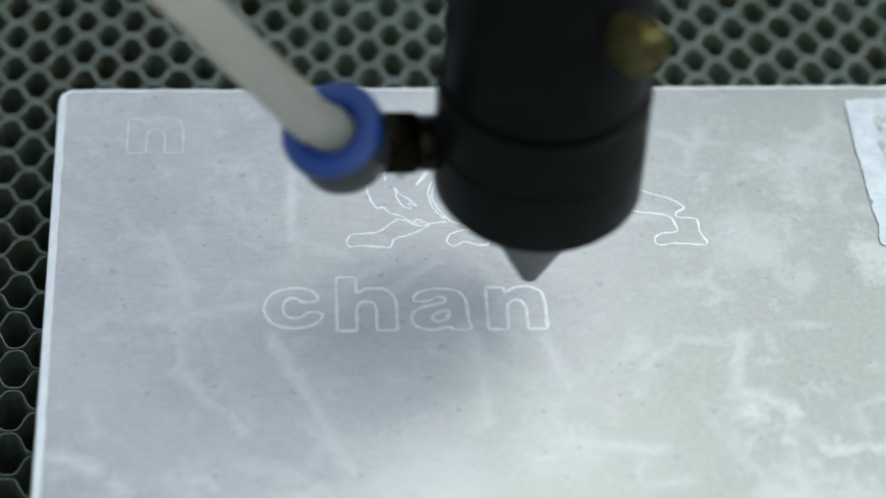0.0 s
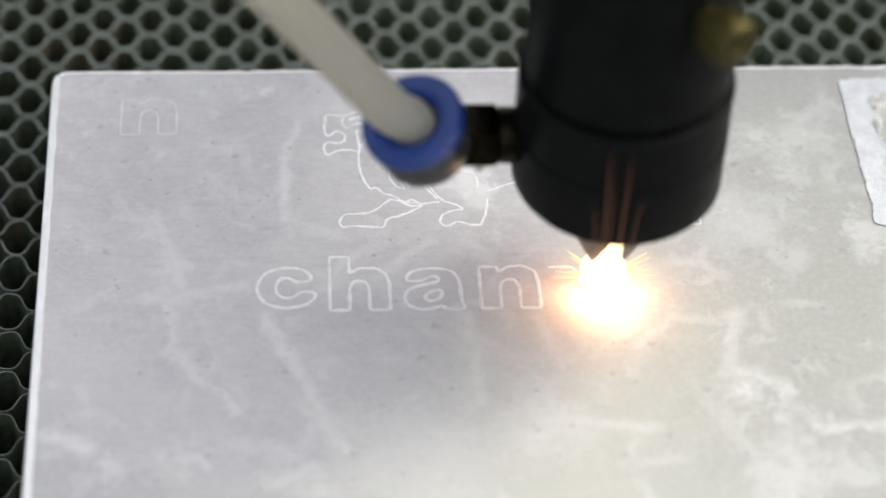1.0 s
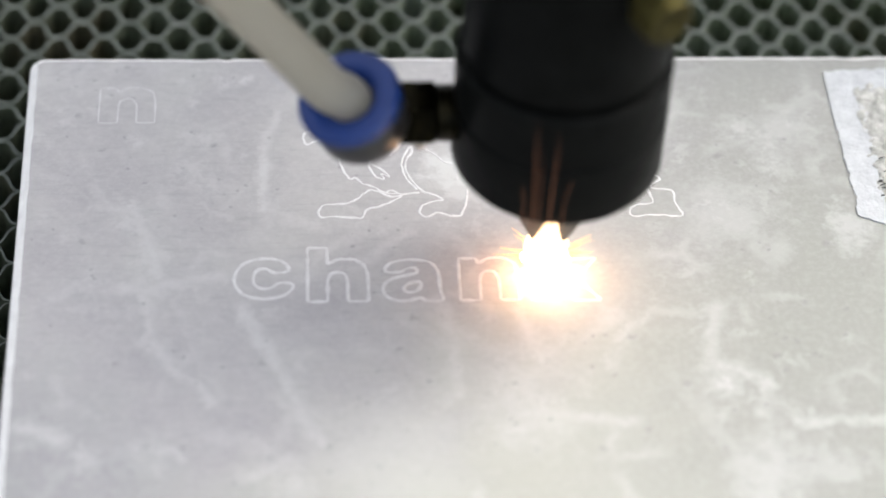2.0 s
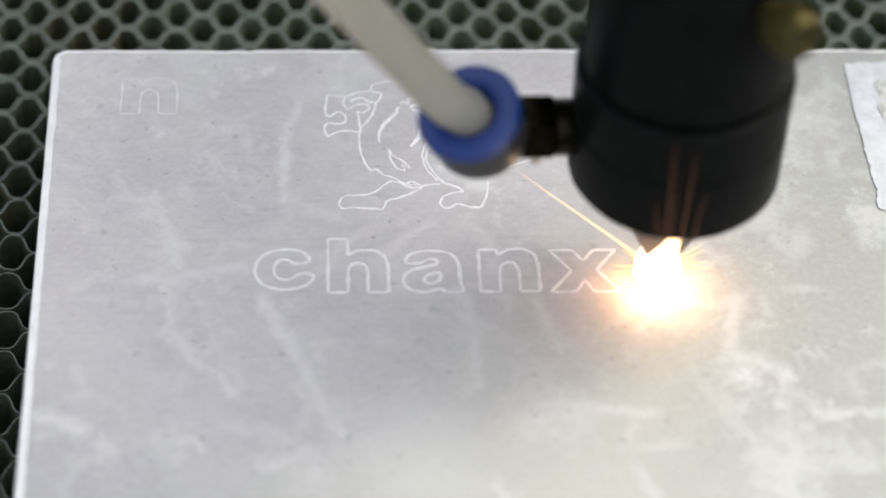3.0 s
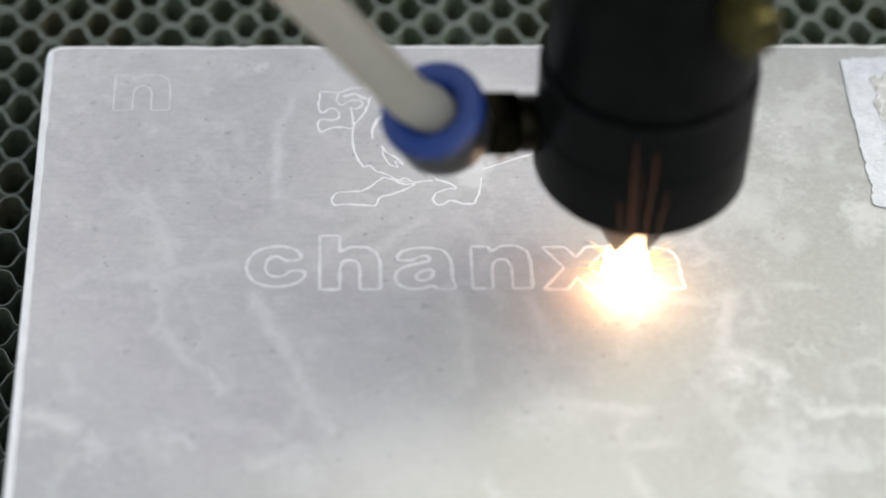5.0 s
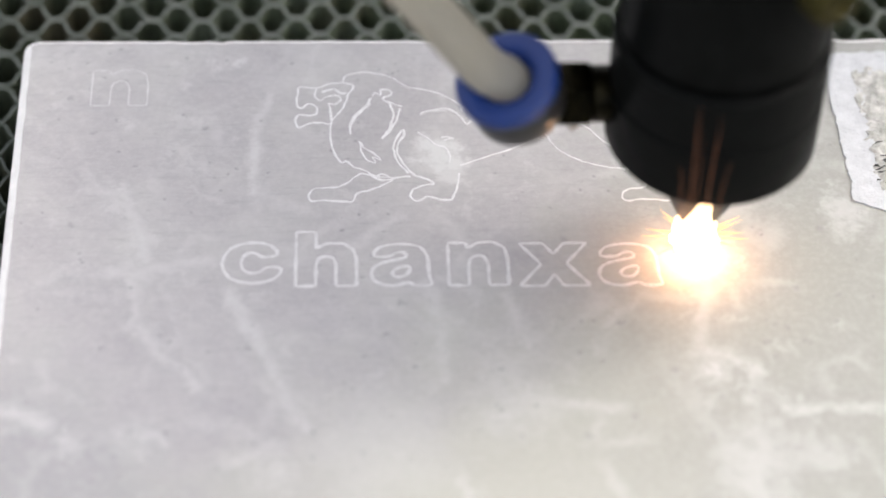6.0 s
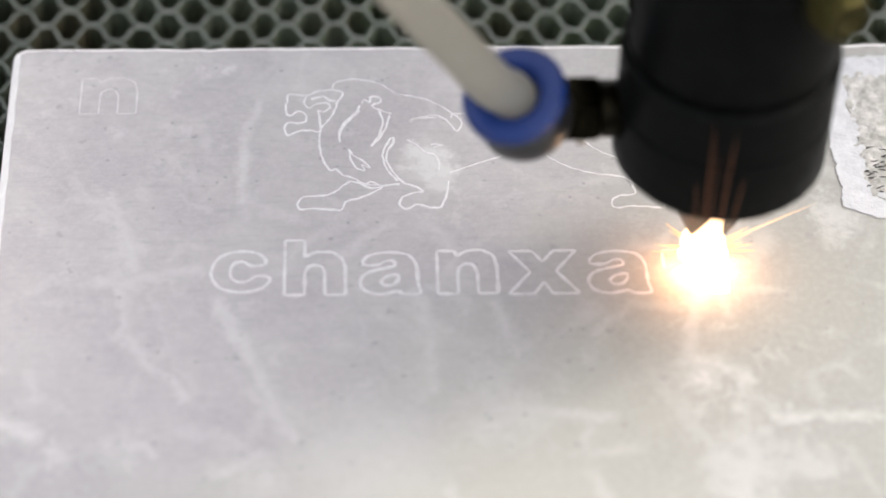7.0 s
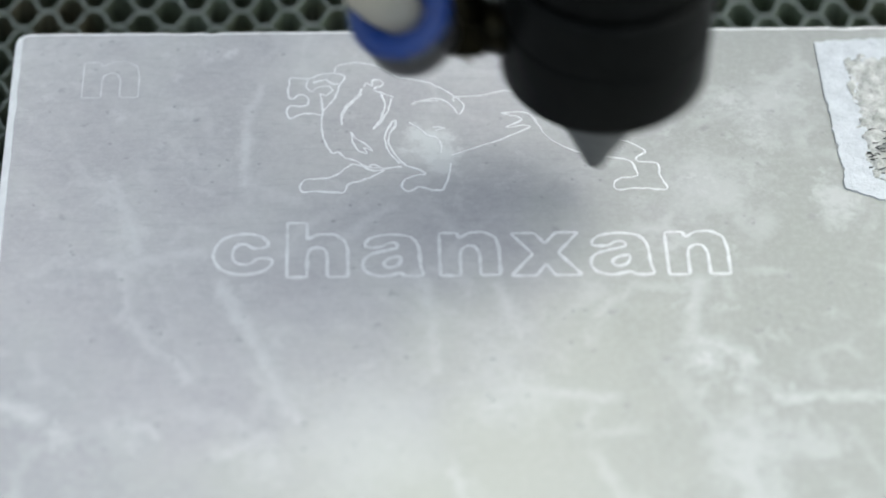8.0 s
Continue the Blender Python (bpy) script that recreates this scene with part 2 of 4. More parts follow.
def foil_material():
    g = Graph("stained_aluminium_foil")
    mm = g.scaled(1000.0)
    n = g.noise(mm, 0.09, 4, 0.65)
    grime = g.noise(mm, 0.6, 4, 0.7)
    # orange patches: the spark's light on the cells, put into the foil's colour
    spark_tint = g.step(g.noise(g.vmath("ADD", mm, (40, 11, 0)), 0.05, 3), 0.50, 0.68, 0.0, 0.35)
    # shade inside the left cells and light on the right walls, put into colour
    shaded = g.ramp(n, (0.3, (0.045, 0.058, 0.036)), (0.6, (0.085, 0.102, 0.070)), (0.8, (0.13, 0.148, 0.12)))
    lit_side = g.ramp(n, (0.3, (0.085, 0.115, 0.062)), (0.52, (0.15, 0.185, 0.13)), (0.75, (0.23, 0.27, 0.23)))
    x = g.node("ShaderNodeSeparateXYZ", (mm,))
    col = g.mix(g.step(g.math("ADD", x, g.math("MULTIPLY", n, 60.0)), 25.0, 80.0), shaded, lit_side)
    col = g.mix(spark_tint, col, (0.10, 0.055, 0.022))
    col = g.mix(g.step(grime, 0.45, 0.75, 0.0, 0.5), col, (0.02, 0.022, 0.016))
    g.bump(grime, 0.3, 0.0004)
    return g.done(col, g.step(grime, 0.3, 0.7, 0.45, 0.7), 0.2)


def black_material(name, rough, spec=0.5, turned=0.0):
    """Black anodised or moulded skin; turned metal draws its glints out along the axis."""
    g = Graph(name)
    mm = g.scaled(1000.0)
    brushed = g.noise(g.scaled(60.0, 60.0, 4000.0), 1.0, 4, 0.7)
    wear = g.noise(mm, 0.25, 5, 0.65)
    g.bump(brushed, 0.10, 0.0002)
    col = g.ramp(wear, (0.3, (0.0043, 0.0046, 0.0044)), (0.7, (0.0081, 0.0086, 0.0082)))
    if turned:
        g.put(g.bsdf.inputs["Tangent"], g.node("ShaderNodeTangent", direction_type="RADIAL", axis="Z"))
    return g.done(col, g.step(wear, 0.3, 0.7, rough - 0.06, rough + 0.1), 0.0, Specular_IOR_Level=spec, Anisotropic=turned, Anisotropic_Rotation=0.25)


def plain(name, a, b, rough, metal=0.0, scale=0.4, bump=0.1, **more):
    g = Graph(name)
    mm = g.scaled(1000.0)
    n = g.noise(mm, scale, 4, 0.6)
    g.bump(g.noise(mm, scale * 6, 3, 0.6), bump, 0.0003)
    return g.done(g.ramp(n, (0.3, a), (0.7, b)), rough, metal, **more)


def seeping(name, a, b, rough, through_color, share):
    """Plastic that lets some light seep through."""
    g = Graph(name)
    n = g.noise(g.scaled(1000.0), 0.2, 4, 0.6)
    g.done(g.ramp(n, (0.3, a), (0.7, b)), rough)
    thin = g.node("ShaderNodeBsdfTranslucent", {"Color": (*through_color, 1)})
    both = g.tree.nodes.new("ShaderNodeMixShader")
    g.put(both.inputs[0], share)
    g.put(both.inputs[1], g.bsdf.outputs[0])
    g.put(both.inputs[2], thin)
    g.put(g.tree.nodes["Material Output"].inputs[0], both.outputs[0])
    return g.mat


def glow(name, color, strength):
    g = Graph(name)
    return g.done((0.0, 0.0, 0.0), 1.0, Emission_Color=(*color, 1), Emission_Strength=strength)


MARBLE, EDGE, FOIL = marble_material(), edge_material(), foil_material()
# top edges in their own tone, apart from the shaded walls
FOIL_EDGE = plain("top_foil_edge", (0.06, 0.075, 0.062), (0.125, 0.14, 0.128), 0.55, 0.1, 0.25, 0.3)
FROST = frost_material("frosted_line", 0.58, 0.77)
FROST_SOFT = frost_material("powdery_line", 0.50, 0.67)
FROST_FAINT = frost_material("faint_line", 0.46, 0.62)
BLACK = black_material("black_anodised_aluminium", 0.36, 0.035, 0.9)
BLACK_DULL = black_material("black_plastic", 0.45, 0.06)
BRASS = plain("aged_brass", (0.06, 0.052, 0.018), (0.10, 0.086, 0.032), 0.5, 1.0)
NOZZLE = plain("dull_nozzle_metal", (0.055, 0.057, 0.057), (0.085, 0.088, 0.087), 0.6, 0.0, 0.5)
NICKEL = plain("dull_nickel", (0.006, 0.006, 0.005), (0.022, 0.019, 0.010), 0.35, 1.0, 0.8)
BLUE = plain("blue_plastic", (0.005, 0.027, 0.15), (0.007, 0.037, 0.19), 0.36, 0.0, 0.3, 0.05)
HOSE = seeping("milky_hose", (0.40, 0.40, 0.36), (0.48, 0.48, 0.44), 0.35, (0.85, 0.80, 0.70), 0.6)
SMOKY = seeping("smoky_grey_plastic", (0.022, 0.022, 0.024), (0.034, 0.034, 0.036), 0.28, (0.50, 0.48, 0.46), 0.30)
POLISHED = plain("polished_nickel", (0.45, 0.43, 0.40), (0.55, 0.53, 0.50), 0.25, 1.0, 0.5, 0.05)
STEEL = plain("grey_painted_steel", (0.30, 0.31, 0.32), (0.36, 0.37, 0.38), 0.5, 0.0, 0.02, 0.05)
CONCRETE = plain("workshop_concrete", (0.20, 0.20, 0.19), (0.30, 0.295, 0.28), 0.8, 0.0, 0.002, 0.1)
TRAY = plain("sooty_tray", (0.02, 0.02, 0.015), (0.06, 0.055, 0.045), 0.7, 0.3, 0.05, 0.2)
RESIDUE = plain("scraped_label_residue", (0.27, 0.275, 0.25), (0.58, 0.58, 0.56), 0.85, 0.0, 0.45, 0.9)
PAPER = plain("white_label_paper", (0.43, 0.45, 0.47), (0.54, 0.56, 0.58), 0.8, 0.0, 0.4, 0.5)
INK = plain("dark_torn_shreds", (0.03, 0.03, 0.03), (0.10, 0.10, 0.10), 0.8, 0.0, 1.0, 0.4)
SPARK_WHITE = glow("spark_core_light", (1.0, 0.62, 0.34), 2.6)
SPARK_HOT = glow("spark_hot_light", (1.0, 0.50, 0.27), 66.0)
SPARK_GOLD = glow("spark_ray_light", (1.0, 0.50, 0.18), 1.5)
# dim glow for the spark's reflection on the collar
SPARK_GLINT = glow("spark_glint_light", (1.0, 0.42, 0.22), 0.08)
SPARK_TRAIL = glow("spark_trail_light", (1.0, 0.62, 0.36), 0.9)

# ---- mesh helpers ----


def linked(name, bm, mats, parent=None, smooth=True):
    me = bpy.data.meshes.new(name)
    bm.normal_update()
    bm.to_mesh(me)
    bm.free()
    for m in mats if isinstance(mats, (list, tuple)) else [mats]:
        me.materials.append(m)
    if smooth:
        for poly in me.polygons:
            poly.use_smooth = True
        me.set_sharp_from_angle(angle=radians(38))
    ob = new(name, me)
    if parent:
        ob.parent = parent
    return ob


def part(name, bm, material, parent, label="", smooth=True):
    return tagged(linked(name, bm, material, parent, smooth), label)


def lathe(bm, profile, segs=64, m=Matrix()):
    """Rings of (radius, height), closed at a radius of nought."""
    rings = []
    for r, z in profile:
        if r < 1e-7:
            rings.append([bm.verts.new(m @ Vector((0, 0, z)))])
        else:
            rings.append([bm.verts.new(m @ Vector((r * math.cos(a), r * math.sin(a), z))) for a in (2 * math.pi * i / segs for i in range(segs))])
    for a, b in zip(rings, rings[1:]):
        for i in range(segs):
            j = (i + 1) % segs
            quad = [a[i % len(a)], a[j % len(a)], b[j % len(b)], b[i % len(b)]]
            quad = [v for k, v in enumerate(quad) if v not in quad[:k]]
            if len(quad) > 2:
                bm.faces.new(quad)
    return bm


def box(bm, x0, x1, y0, y1, z0, z1, bevel=0.0):
    vs = bmesh.ops.create_cube(bm, size=1, matrix=Matrix.Translation(((x0 + x1) / 2, (y0 + y1) / 2, (z0 + z1) / 2)) @ Matrix.Diagonal((x1 - x0, y1 - y0, z1 - z0, 1)))["verts"]
    if bevel:
        bmesh.ops.bevel(bm, geom=list({e for v in vs for e in v.link_edges}), offset=bevel, segments=2, affect="EDGES", clamp_overlap=True)
    return bm


def sweep(bm, points, radius, segs=20, caps=True):
    """A round bar along points; radius is a number or one per point."""
    pts = [Vector(p) for p in points]
    rad = radius if isinstance(radius, (list, tuple)) else [radius] * len(pts)
    side, rings = Vector((0.3, 1, 0.2)), []
    for i, p in enumerate(pts):
        way = (pts[min(i + 1, len(pts) - 1)] - pts[max(i - 1, 0)]).normalized()
        side = (side - way * side.dot(way)).normalized()
        up = way.cross(side)
        rings.append([bm.verts.new(p + rad[i] * (side * math.cos(a) + up * math.sin(a))) for a in (2 * math.pi * k / segs for k in range(segs))])
    for a, b in zip(rings, rings[1:]):
        for k in range(segs):
            bm.faces.new((a[k], a[(k + 1) % segs], b[(k + 1) % segs], b[k]))
    if caps:
        bm.faces.new(rings[0][::-1])
        bm.faces.new(rings[-1])
    return bm


def curve(points, steps=6, closed=False):
    """A smooth line through the points."""
    p = [Vector((*q, 0)) if len(q) == 2 else Vector(q) for q in points]
    n, out = len(p), []
    for i in range(n if closed else n - 1):
        a, b, c, d = (p[k % n] if closed else p[min(max(k, 0), n - 1)] for k in (i - 1, i, i + 1, i + 2))
        for s in range(steps):
            t = s / steps
            out.append(0.5 * (2 * b + (c - a) * t + (2 * a - 5 * b + 4 * c - d) * t * t + (3 * b - a - 3 * c + d) * t ** 3))
    return out if closed else out + [p[-1]]


def filleted(points, size):
    """A closed outline with its corners cut round."""
    p, out = [Vector((*q, 0)) for q in points], []
    for i, b in enumerate(p):
        a, c = p[i - 1], p[(i + 1) % len(p)]
        ra, rc = min(size, (a - b).length * 0.42), min(size, (c - b).length * 0.42)
        p0, p1 = b + (a - b).normalized() * ra, b + (c - b).normalized() * rc
        out += [p0, (p0 + p1 + 2 * b) / 4, p1]
    return out


def groove(bm, line, width, closed=False, seed=0):
    """The frosted ridge that the beam leaves along a line of millimetres: a low roof, a little uneven."""
    n, rows = len(line), []
    for i, p in enumerate(line):
        a, c = (line[i - 1], line[(i + 1) % n]) if closed else (line[max(i - 1, 0)], line[min(i + 1, n - 1)])
        way = (c - a).normalized()
        side = Vector((-way.y, way.x, 0))
        w = width * (0.8 + 0.5 * noise.noise(Vector((p.x * 0.9, p.y * 0.9, seed))))
        rows.append([bm.verts.new((p + side * w * k + Vector((0, 0, z))) * MM) for k, z in ((-0.5, -0.02), (-0.3, 0.03 + 0.004 * seed), (0.3, 0.03 + 0.004 * seed), (0.5, -0.02))])
    for i in range(n if closed else n - 1):
        a, b = rows[i], rows[(i + 1) % n]
        for k in range(3):
            bm.faces.new((a[k], a[k + 1], b[k + 1], b[k]))
    return bm


# ---- the machine's bed and cabinet ----
BED_TOP = -0.0135
CELL_X, CELL_Y = 0.00349, 0.0069   # column spacing and height of the honeycomb's cells


def cabinet():
    bm = bmesh.new()
    box(bm, -0.42, 0.62, -0.62, 0.42, -0.075, -0.070)
    tagged(linked("floor", bm, TRAY), "sooty steel tray under the honeycomb bed", "tray", kind="structure")
    for name, spec in (("wall_north", (-0.42, 0.62, 0.42, 0.43, -0.075, 0.10)), ("wall_west", (-0.43, -0.42, -0.62, 0.43, -0.075, 0.06)),
                       ("wall_east", (0.62, 0.63, -0.62, 0.43, -0.075, 0.06)), ("wall_south", (-0.43, 0.63, -0.63, -0.62, -0.075, 0.06))):
        bm = bmesh.new()
        box(bm, *spec, bevel=0.002)
        tagged(linked(name, bm, STEEL), "grey painted steel side of the machine cabinet", "wall", kind="structure")


def workshop():
    bm = bmesh.new()
    box(bm, -60, 60, -60, 60, -0.95, -0.90)
    tagged(linked("ground", bm, CONCRETE), "plain grey concrete workshop floor", "floor", kind="structure")
    stand = new("machine_stand")
    stand.location = (0.10, -0.10, -0.90)
    tagged(stand, "grey painted steel stand under the machine cabinet", "machine stand")
    for x in (-0.48, 0.48):
        for y in (-0.48, 0.48):
            bm = bmesh.new()
            box(bm, x - 0.03, x + 0.03, y - 0.03, y + 0.03, 0.0, 0.80, 0.003)
            part("leg", bm, STEEL, stand)
    bm = bmesh.new()
    box(bm, -0.52, 0.52, -0.52, 0.52, 0.80, 0.825, 0.003)
    part("top_plate", bm, STEEL, stand)


def honeycomb():
    bed = new("honeycomb_bed")
    bed.location = (0, 0, BED_TOP)
    tagged(bed, "stained expanded aluminium honeycomb cutting bed", "machine bed")
    depth = 0.016
    x0, x1 = -0.040, 0.165
    pitch = CELL_Y / 2
    rows = range(-27, 20)
    for row in rows:
        y0 = 0.0264 + (row + 0.5) * pitch
        shift = (-0.0022 + CELL_X if row % 2 else -0.0022) + 0.014 * (0.010 - y0)
        thick = min(max(0.00036 + 0.0055 * y0, 0.00016), 0.00046)     # soot cakes the far rims
        bm, n = bmesh.new(), int((x1 - x0) / CELL_X * 8)
        lines = []
        for i in range(n + 1):
            x = x0 + (x1 - x0) * i / n
            u = math.cos(math.pi * (x - shift) / CELL_X)
            wave = math.tanh(1.8 * u) / math.tanh(1.8) * (0.5 * pitch - 0.00022)
            wob = Vector((x * 60, y0 * 60, 0))
            y = y0 + wave + 0.0007 * noise.noise(wob) + 0.00035 * noise.noise(Vector((x * 300, y0 * 210, 5)))
            sag = min(max((x - 0.058) / 0.036, 0.0), 1.0)      # the sheet is pulled out of line here
            y -= 0.0025 * sag * sag * (3 - 2 * sag)
            x += 0.0006 * noise.noise(wob + Vector((9, 3, 1)))
            z = 0.00012 * noise.noise(Vector((x * 400, y * 400, 2)))
            lines.append((x, y, z))
        grid = []
        for k, (x, y, z) in enumerate(lines):
            xa, ya, _ = lines[max(k - 1, 0)]
            xb, yb, _ = lines[min(k + 1, n)]
            side = Vector((-(yb - ya), xb - xa, 0)).normalized() * thick / 2
            p = Vector((x, y, z))
            lean = Vector((0.0004 * noise.noise(Vector((x * 120, y * 120, 7))), 0.0004 * noise.noise(Vector((x * 120, y * 120, 8))), -depth))
            grid.append([bm.verts.new(q) for q in (p - side + lean, p - side, p + side, p + side + lean)])
        for a, b in zip(grid, grid[1:]):
            for k in range(3):
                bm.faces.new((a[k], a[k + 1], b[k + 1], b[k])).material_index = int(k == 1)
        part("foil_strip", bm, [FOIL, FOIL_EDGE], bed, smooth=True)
    bm = bmesh.new()
    for i in range(9):
        y = -0.075 + i * 0.022
        box(bm, -0.06, 0.185, y, y + 0.002, -0.0565, -depth + 0.0002)
    part("support_bars", bm, TRAY, bed, "dark steel bars under the honeycomb")


# ---- the stone slab and its engraving ----
SLAB_X, SLAB_Y, SLAB_Z = 0.150, 0.100, 0.0135


def slab():
    """A slab with ground, slightly chipped edges."""
    ob_bm = bmesh.new()
    # outline with a dense, chipped rim along the far and the near-left side
    rim = []
    far, side = 150, 100
    for i in range(far + 1):
        rim.append((SLAB_X * i / far, 0.0, 0))
    for i in range(1, side + 1):
        rim.append((SLAB_X, -SLAB_Y * i / side, 1))
    for i in range(1, far + 1):
        rim.append((SLAB_X * (1 - i / far), -SLAB_Y, 2))
    for i in range(1, side):
        rim.append((0.0, -SLAB_Y * (1 - i / side), 3))
    loops = []
    for inset, z in ((0.0, -SLAB_Z), (0.0, -0.0016), (0.00030, -0.0006), (0.0013, 0.0)):
        ring = []
        for x, y, edge in rim:
            v = Vector((x * 1000, y * 1000, 0))
            chip = (0.00006 * noise.noise(v * 0.2) + 0.00004 * noise.noise(v * 0.9)) * (1.0 if edge == 0 else 0.2)
            nick = max(0.0, noise.noise(v * 0.11 + Vector((3, 8, 1))) - 0.45) * (0.0008 if edge == 0 else 0.0)
            cut = inset * (1 + 0.12 * noise.noise(v * 0.3)) + chip + nick
            if edge == 0:      # a small old chip
                cut += max(0.0, 0.0003 - 0.25 * abs(x - 0.0268))
            # corner taken off a little
            near = max(0.0, 0.0016 - (abs(x) + abs(y))) * 0.6
            px = min(max(x, cut + near), SLAB_X - cut)
            py = max(min(y, -cut - near), -SLAB_Y + cut)
            # the far side lies a little past the origin, the short side leans by one degree
            ring.append(ob_bm.verts.new((px - 0.0005 - 0.014 * py, py + 0.0011 - 0.006 * px, z)))
        loops.append(ring)
    n = len(rim)
    for k, (a, b) in enumerate(zip(loops, loops[1:])):
        for i in range(n):
            f = ob_bm.faces.new((a[i], b[i], b[(i + 1) % n], a[(i + 1) % n]))
            f.material_index = 1
    ob_bm.faces.new(loops[-1][::-1])
    ob_bm.faces.new(loops[0])
    bmesh.ops.recalc_face_normals(ob_bm, faces=ob_bm.faces)
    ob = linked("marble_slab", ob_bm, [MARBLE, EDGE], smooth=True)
    flat = max(ob.data.polygons, key=lambda f: f.area if f.normal.z > 0.5 else 0)
    flat.use_smooth = False
    return tagged(ob, "grey veined marble slab with ground edges, engraved in white lines", "stone slab")


SLAB = slab()
RING = [(0.93, 0.66), (0.80, 0.93), (0.48, 1.0), (0.15, 0.88), (0.0, 0.5), (0.14, 0.12), (0.5, 0.0), (0.85, 0.1), (1.0, 0.37), (0.72, 0.42), (0.62, 0.27), (0.45, 0.25), (0.33, 0.37), (0.33, 0.6), (0.42, 0.74), (0.55, 0.74), (0.64, 0.62)]
CHAIR = [(0, 0), (0, 1.28), (0.33, 1.28), (0.33, 0.88), (0.5, 1.0), (0.78, 1.0), (0.95, 0.85), (1, 0.62), (1, 0), (0.66, 0), (0.66, 0.5), (0.62, 0.66), (0.5, 0.7), (0.38, 0.66), (0.33, 0.5), (0.33, 0)]
ARCH = [(0, 0), (0, 1), (0.30, 1), (0.33, 0.87), (0.5, 1.0), (0.75, 1.02), (0.95, 0.88), (1, 0.6), (1, 0), (0.67, 0), (0.67, 0.5), (0.6, 0.68), (0.48, 0.7), (0.37, 0.62), (0.34, 0.48), (0.34, 0)]
CROSS = [(0.02, 1), (0.36, 1), (0.5, 0.74), (0.66, 1), (0.98, 1), (0.68, 0.52), (1, 0), (0.62, 0), (0.5, 0.27), (0.36, 0), (0, 0), (0.32, 0.5)]
DROP = [(0.02, 0.68), (0.12, 0.92), (0.45, 1.0), (0.8, 0.94), (0.92, 0.7), (0.93, 0.2), (1, 0), (0.68, 0), (0.62, 0.1), (0.35, -0.02), (0.08, 0.08), (0, 0.28), (0.08, 0.5), (0.35, 0.6), (0.6, 0.66), (0.55, 0.8), (0.4, 0.78), (0.32, 0.68)]
DROP_HOLE = [(0.62, 0.48), (0.42, 0.42), (0.33, 0.3), (0.4, 0.2), (0.55, 0.22), (0.63, 0.36)]


def outline(shape, x0, x1, y0, height, rounding):
    pts = [(x0 + (x1 - x0) * u, y0 + height * v) for u, v in shape]
    line = filleted(pts, rounding)
    # even steps along the outline
    out = []
    for a, b in zip(line, line[1:] + line[:1]):
        steps = max(1, int((b - a).length / 0.35))
        out += [a.lerp(b, s / steps) for s in range(steps)]
    return out


def engraved(name, label, loops, width=0.36, material=None):
    bm = bmesh.new()
    for k, line in enumerate(loops):
        groove(bm, line, width, True, k)
    return part(name, bm, material or FROST_SOFT, SLAB, label, smooth=False)


X_HEIGHT = 7.2
engraved("engraved_shape", "white outlined open ring", [outline(RING, 27.7, 35.8, -44.6, X_HEIGHT, 1.2)], 0.68)
engraved("engraved_shape", "white outlined stepped block", [outline(CHAIR, 37.2, 44.8, -45.0, X_HEIGHT, 0.35)], 0.68)
engraved("engraved_shape", "white outlined rounded block", [outline(DROP, 46.5, 54.4, -45.1, X_HEIGHT, 1.0), outline(DROP_HOLE, 46.5, 54.4, -45.1, X_HEIGHT, 1.0)], 0.68)
engraved("engraved_shape", "white outlined arch", [outline(ARCH, 56.3, 63.8, -45.1, X_HEIGHT, 0.35)], 0.68)
engraved("engraved_shape", "thin white outlined arch near the corner", [outline(ARCH, 9.5, 17.0, -12.5, 6.8, 0.3)], 0.34, FROST_FAINT)

# the outlines that are cut while the head works: pieces come up with the time at which the beam passes
CUT = []


def cut_in_pieces(label, shape, x0, x1, y0, times, rounding, hole=None):
    line = outline(shape, x0, x1, y0, X_HEIGHT, rounding)
    n = len(line)
    for k, t in enumerate(times):
        a, b = n * k // len(times), n * (k + 1) // len(times)
        bm = bmesh.new()
        groove(bm, [line[i % n] for i in range(a, b + 1)], 0.60, False, k)
        CUT.append((part("engraved_stroke", bm, FROST_SOFT, SLAB, label, smooth=False), t))
    if hole:
        bm = bmesh.new()
        groove(bm, outline(hole, x0, x1, y0, X_HEIGHT, rounding), 0.60, True, 9)
        CUT.append((part("engraved_stroke", bm, FROST_SOFT, SLAB, label, smooth=False), times[-1] - 0.3))


cut_in_pieces("freshly engraved white outline of a cross shape", CROSS, 65.1, 74.0, -45.3, (0.4, 0.7, 0.95, 1.2, 1.45, 1.65, 1.85, 2.15), 0.3)
cut_in_pieces("freshly engraved white outline of a rounded block", DROP, 75.0, 83.2, -45.4, (3.2, 3.6, 3.9, 4.2, 4.6, 5.0, 5.3, 5.6), 1.0, DROP_HOLE)
cut_in_pieces("freshly engraved white outline of an arch", ARCH, 84.8, 92.5, -45.5, (7.7, 6.1, 6.3, 6.5, 6.7, 6.9, 7.1, 7.5), 0.35)

# the engraved figure of a striding beast, line by line
HEAD_LINE = [(37.1, -10.4), (36.9, -12.1), (37.4, -13.2), (38.5, -12.5), (39.5, -12.9), (39.7, -13.9), (39.1, -14.6), (37.4, -14.6), (36.8, -15.6), (37.3, -16.9), (38.5, -16.2), (40.4, -16.0), (41.3, -16.3), (41.9, -15.1), (43.1, -13.3), (43.6, -11.7), (43.9, -10.4), (44.5, -9.5), (44.0, -8.6), (41.5, -8.5), (39.6, -9.4), (37.3, -9.2)]
EYE_LINE = [(39.6, -9.7), (39.4, -11.0), (40.1, -11.8), (40.9, -11.1), (42.2, -10.9), (42.8, -11.6), (42.2, -12.5), (41.2, -12.3)]
CHEEK_LINE = [(41.2, -12.3), (41.5, -14.3), (41.6, -15.9)]
